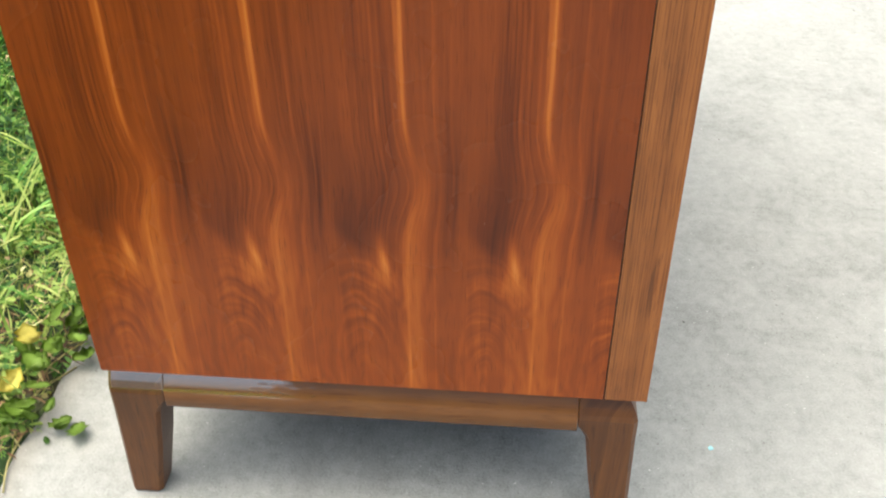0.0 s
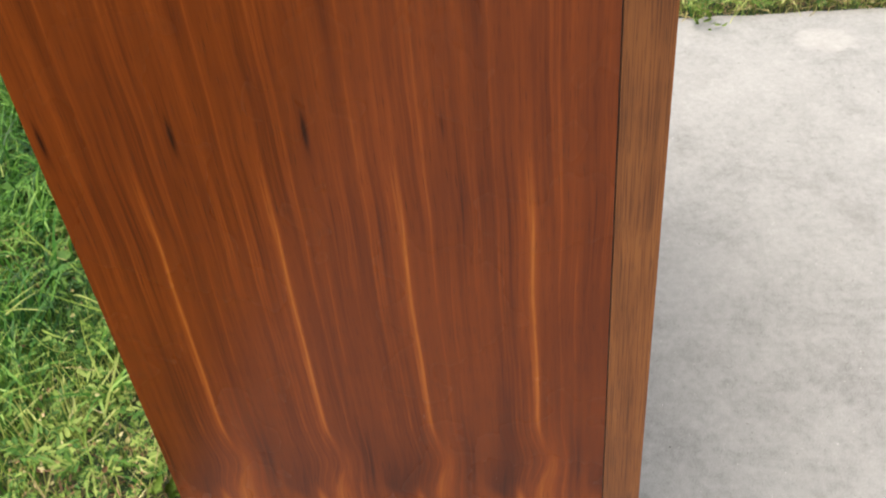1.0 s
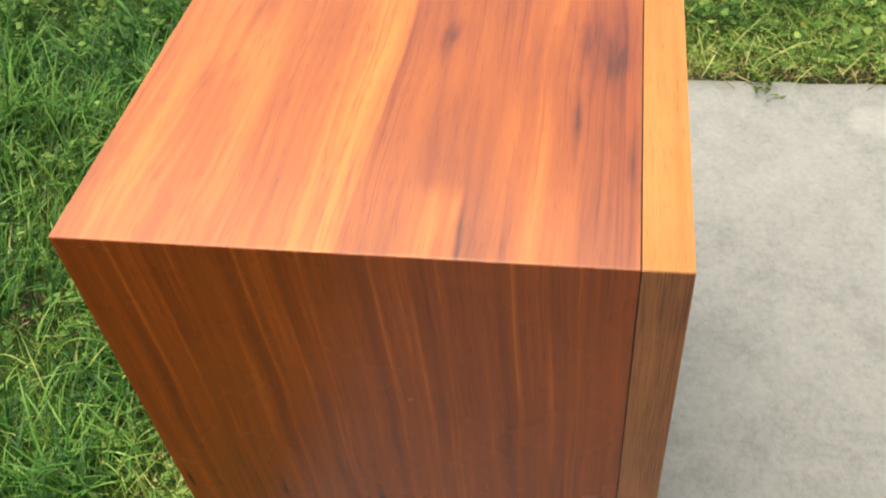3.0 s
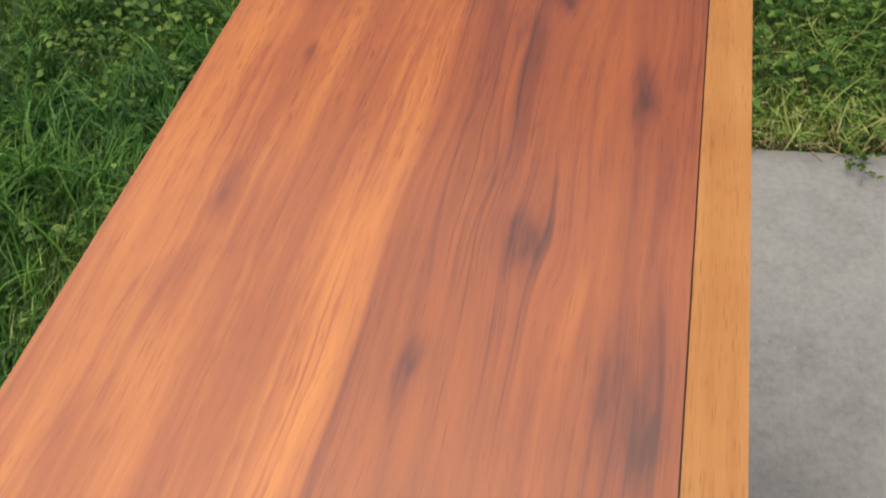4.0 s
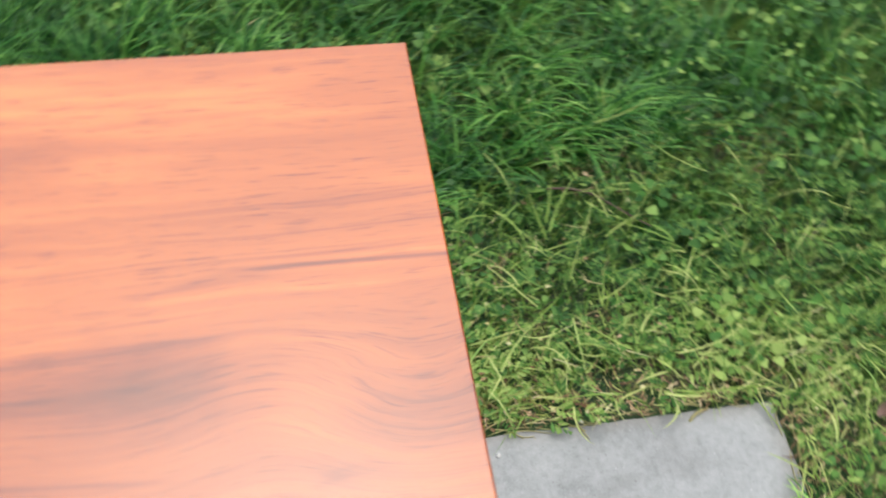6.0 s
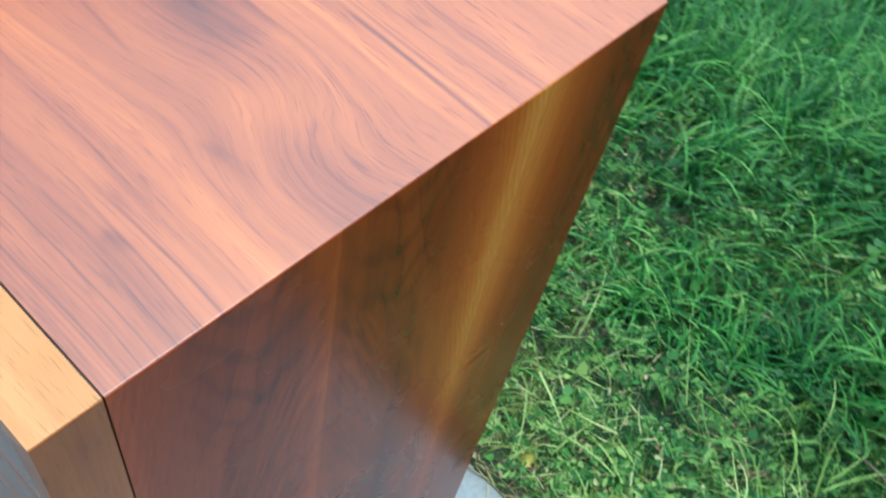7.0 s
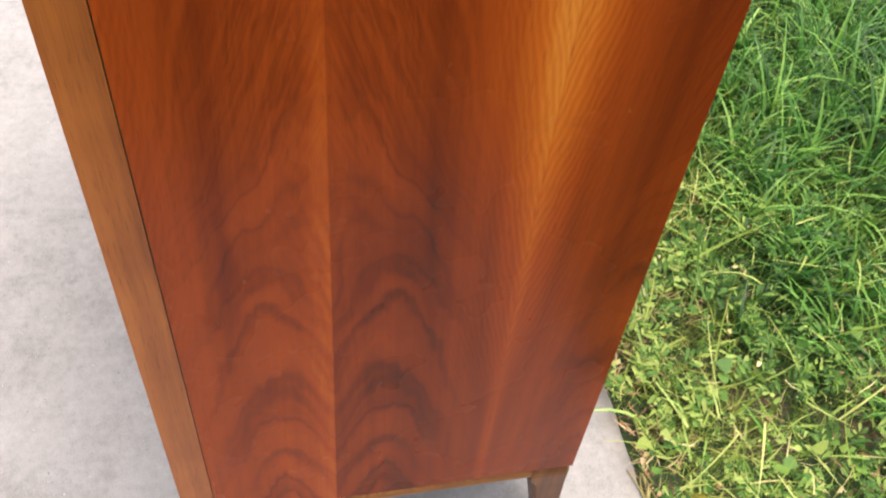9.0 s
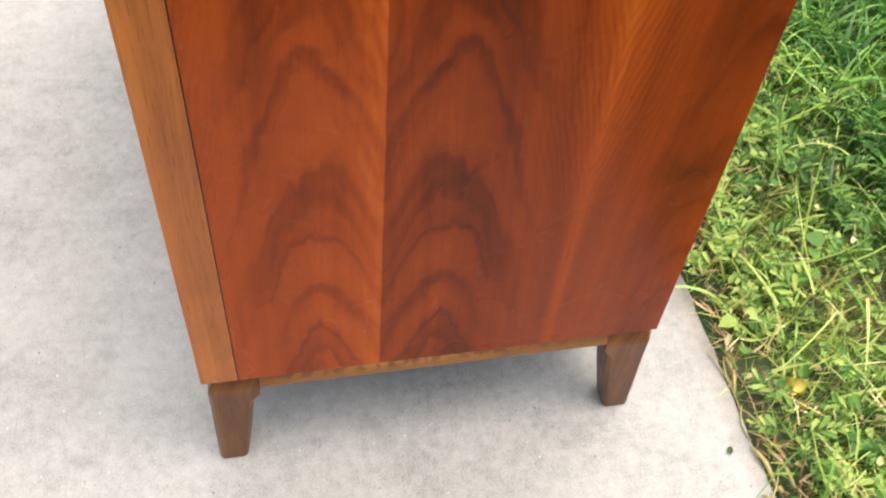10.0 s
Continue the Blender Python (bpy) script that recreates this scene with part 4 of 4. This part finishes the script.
    ok = ((ya > 0.6) | (xa > XE + 0.01)) & (rng.random(len(xa)) < 1.0 - fade(xa, ya))
    x, y = xa[ok], ya[ok]
    n = len(x)
    blades("far_grass", x, y, np.full(n, -0.022), rng.uniform(0.06, 0.2, n), rng.uniform(0.006, 0.014, n), rng.uniform(0.1, 0.8, n), rng.uniform(0.3, 1.4, n),
           rng.uniform(0, 6.283, n), M_GRASS, "rough green grass out over the lawn", "grass")


build_lawn()


# ---------------------------------------------------------------- small things
def leaf_mesh(name, length, width, curl, material, lobes=0.0):
    """A single leaf with a midrib fold, a curled tip and a little thickness."""
    bm = bmesh.new()
    rows = []
    n = 7
    for i in range(n + 1):
        t = i / n
        w = width * 0.5 * math.sin(math.pi * min(1.0, t * 0.93 + 0.07)) ** 0.75 * (1 + lobes * math.sin(t * 19.0))
        zc = curl * length * (t - 0.4) ** 2
        rows.append([bm.verts.new((length * t, s * w, zc + abs(s) * w * 0.28)) for s in (-1, -0.5, 0, 0.5, 1)])
    for a, b in zip(rows[:-1], rows[1:]):
        for i in range(4):
            bm.faces.new((a[i], b[i], b[i + 1], a[i + 1]))
    bmesh.ops.solidify(bm, geom=bm.faces, thickness=0.0004)
    bmesh.ops.recalc_face_normals(bm, faces=bm.faces)
    return mesh_of(name, bm, material, True)


def lay(name, me, m, label, category, group=""):
    ob = new(name, me)
    ob.matrix_world = m
    return tagged(ob, label, category, group)


def small_things():
    yl = leaf_mesh("yellow_leaf", 0.031, 0.025, 0.9, M_YELLOW, 0.3)
    for x, y, z, rz in ((0.150, 0.622, 0.040, 40), (0.078, 0.622, 0.040, -20), (0.93, 0.650, 0.012, 80), (1.86, -0.47, 0.03, 20)):
        lay("yellow_leaf", yl, pose(x, y, z, 8, -6, rz), "yellowed fallen leaf lying on the grass edge", "leaf", "yellow leaves")
    dl = leaf_mesh("dead_leaf", 0.060, 0.020, 0.35, M_DEAD)
    for x, y, z, rz in ((2.06, 0.41, 0.085, -50), (1.80, 0.51, 0.075, 30)):
        lay("dead_leaf", dl, pose(x, y, z, 5, 4, rz), "pale pinkish dead leaf caught on the grass", "leaf", "dead leaves")
    # a green runner that creeps over the rim of the slab
    sprig = thing("weed_sprig", "small green weed sprig creeping over the slab's rim", "weed")
    lf = leaf_mesh("leaf", 0.017, 0.010, 0.7, M_PALE)
    for i in range(26):
        ob = new("leaf", lf)
        ob.parent = sprig
        ob.matrix_local = pose(1.622 + rng.uniform(-0.055, 0.04), -0.352 + rng.uniform(-0.035, 0.035), 0.006 + rng.uniform(0, 0.02), rng.uniform(-20, 20), rng.uniform(-35, 5), rng.uniform(0, 360))
    sprig2 = thing("weed_sprig", "small green weed sprig beside the slab", "weed")
    wide = leaf_mesh("leaf", 0.028, 0.020, 0.5, M_PALE, 0.3)
    for i in range(46):
        x = 0.06 + 0.24 * rng.random() ** 1.4
        ob = new("leaf", wide if i % 3 else lf)
        ob.parent = sprig2
        ob.matrix_local = pose(x, 0.597 + rng.normal(0, 0.016), 0.010 + rng.uniform(0, 0.030), rng.uniform(-20, 20), rng.uniform(-30, 10), rng.uniform(0, 360))
    for x, y, rz in ((0.075, 0.547, 200), (0.083, 0.560, 160)):
        ob = new("leaf", wide)
        ob.parent = sprig2
        ob.matrix_local = pose(x, y, 0.006, 6, -12, rz)
    # straws on the slab's rim
    def straw(length, width, bend):
        bm = bmesh.new()
        rows = []
        for i in range(6):
            t = i / 5
            c = Vector((length * (t - 0.5), bend * length * math.sin(t * 3.1), 0.0015 + 0.002 * math.sin(t * 5)))
            w = width * (0.5 + 0.5 * math.sin(math.pi * (0.12 + 0.8 * t)))
            rows.append([bm.verts.new(c + Vector((0, math.cos(a) * w / 2, math.sin(a) * 0.0012 + 0.0005))) for a in (0, 1.571, 3.142, 4.712)])
        for a, b in zip(rows[:-1], rows[1:]):
            for i in range(4):
                bm.faces.new((a[i], a[(i + 1) % 4], b[(i + 1) % 4], b[i]))
        bm.faces.new(rows[0])
        bm.faces.new(rows[-1])
        bmesh.ops.recalc_face_normals(bm, faces=bm.faces)
        return mesh_of("straw", bm, M_STRAW, True)

    kinds = [straw(0.06, 0.0026, 0.1), straw(0.045, 0.0020, -0.15), straw(0.085, 0.0022, 0.06), straw(0.05, 0.0060, 0.08)]
    for i in range(58):
        x = rng.uniform(-0.2, 1.6)
        lay("straw", kinds[i % 4], pose(x, 0.589 + edge_wobble(x, 1.0) + rng.uniform(-0.006, 0.03), 0.001, 0, 0, rng.normal(0, 28)), "dry yellow straw lying along the slab's rim", "straw", "straws along the slab")
    for i in range(34):
        y = rng.uniform(-0.9, 0.58)
        lay("straw", kinds[i % 4], pose(XE + rng.uniform(-0.012, 0.03), y, 0.001, 0, 0, 90 + rng.normal(0, 30)), "dry yellow straw lying along the slab's rim", "straw", "straws along the slab")
    for x, y, rz in ((1.02, 0.592, 10), (1.075, 0.588, 24), (0.90, 0.600, -8)):
        lay("straw", kinds[3], pose(x, y, 0.003, 0, 0, rz), "broad dry straw lying along the slab's rim", "straw", "straws along the slab")

    # grit on the slab
    def crumb(name, r, material, squash=0.6):
        bm = bmesh.new()
        bmesh.ops.create_icosphere(bm, subdivisions=1, radius=r)
        for v in bm.verts:
            v.co *= 1 + 0.3 * noise.noise(v.co * 200 + Vector((r * 900, 0, 0)))
            v.co.z = max(v.co.z * squash, -r * 0.3)
        return mesh_of(name, bm, material)

    def flat(name, col, rough):
        m, nt, b = fresh(name)
        n = noise_at(nt, vec(nt, *coords(nt)), 400.0, 2.0)
        nt.links.new(ramp(nt, n, [(0.3, tuple(c * 0.8 for c in col)), (0.7, col)]), b.inputs["Base Color"])
        b.inputs["Roughness"].default_value = rough
        return m

    blue, white, dark = flat("pale_blue_paint", (0.27, 0.55, 0.62), 0.5), flat("white_pebble", (0.50, 0.49, 0.46), 0.6), flat("dark_grit", (0.05, 0.045, 0.04), 0.8)
    lay("paint_chip", crumb("paint_chip", 0.0030, blue, 0.3), pose(0.101, -0.091, 0.001), "tiny pale blue paint chip on the concrete", "paint chip")
    wp = crumb("pebble", 0.0055, white)
    for x, y in ((1.14, 0.557), (1.30, 0.600)):
        lay("pebble", wp, pose(x, y, 0.002, 0, 0, x * 300), "small white pebble on the slab's rim", "pebble", "pebbles")
    dg = [crumb("grit", r, dark, 0.5) for r in (0.0009, 0.0012, 0.0016)]
    for i in range(40):
        x, y = rng.uniform(-0.4, 1.55), (rng.uniform(-0.75, 0.0) if i % 3 else rng.uniform(0.47, 0.58))
        lay("grit", dg[i % 3], pose(x, y, 0.0005, 0, 0, rng.uniform(0, 360)), "small dark grit speck on the concrete", "grit", "grit on the slab")
    gl = leaf_mesh("leaf_scrap", 0.011, 0.006, 0.4, M_BROAD)
    for x, y in ((0.99, 0.565), (0.05, 0.57)):
        lay("leaf_scrap", gl, pose(x, y, 0.002, 0, 0, x * 700), "small green leaf scrap on the concrete", "leaf", "leaf scraps")
    # a brown twig in the grass
    bm = bmesh.new()
    pts = [Vector((t * 0.22, 0.02 * math.sin(t * 4), 0.004 * math.sin(t * 7))) for t in (0, 0.2, 0.4, 0.6, 0.8, 1.0)]
    rings = [[bm.verts.new(p + Vector((0, math.cos(a), math.sin(a))) * (0.0028 - 0.0003 * i)) for a in (0, 1.05, 2.09, 3.14, 4.19, 5.24)] for i, p in enumerate(pts)]
    for a, b in zip(rings[:-1], rings[1:]):
        for i in range(6):
            bm.faces.new((a[i], a[(i + 1) % 6], b[(i + 1) % 6], b[i]))
    bm.faces.new(rings[0])
    bm.faces.new(rings[-1])
    bmesh.ops.recalc_face_normals(bm, faces=bm.faces)
    lay("twig", mesh_of("twig", bm, flat("brown_bark", (0.10, 0.06, 0.045), 0.8), True), pose(1.34, 1.08, 0.06, 0, 4, -25), "thin brown twig lying in the grass", "twig")


small_things()
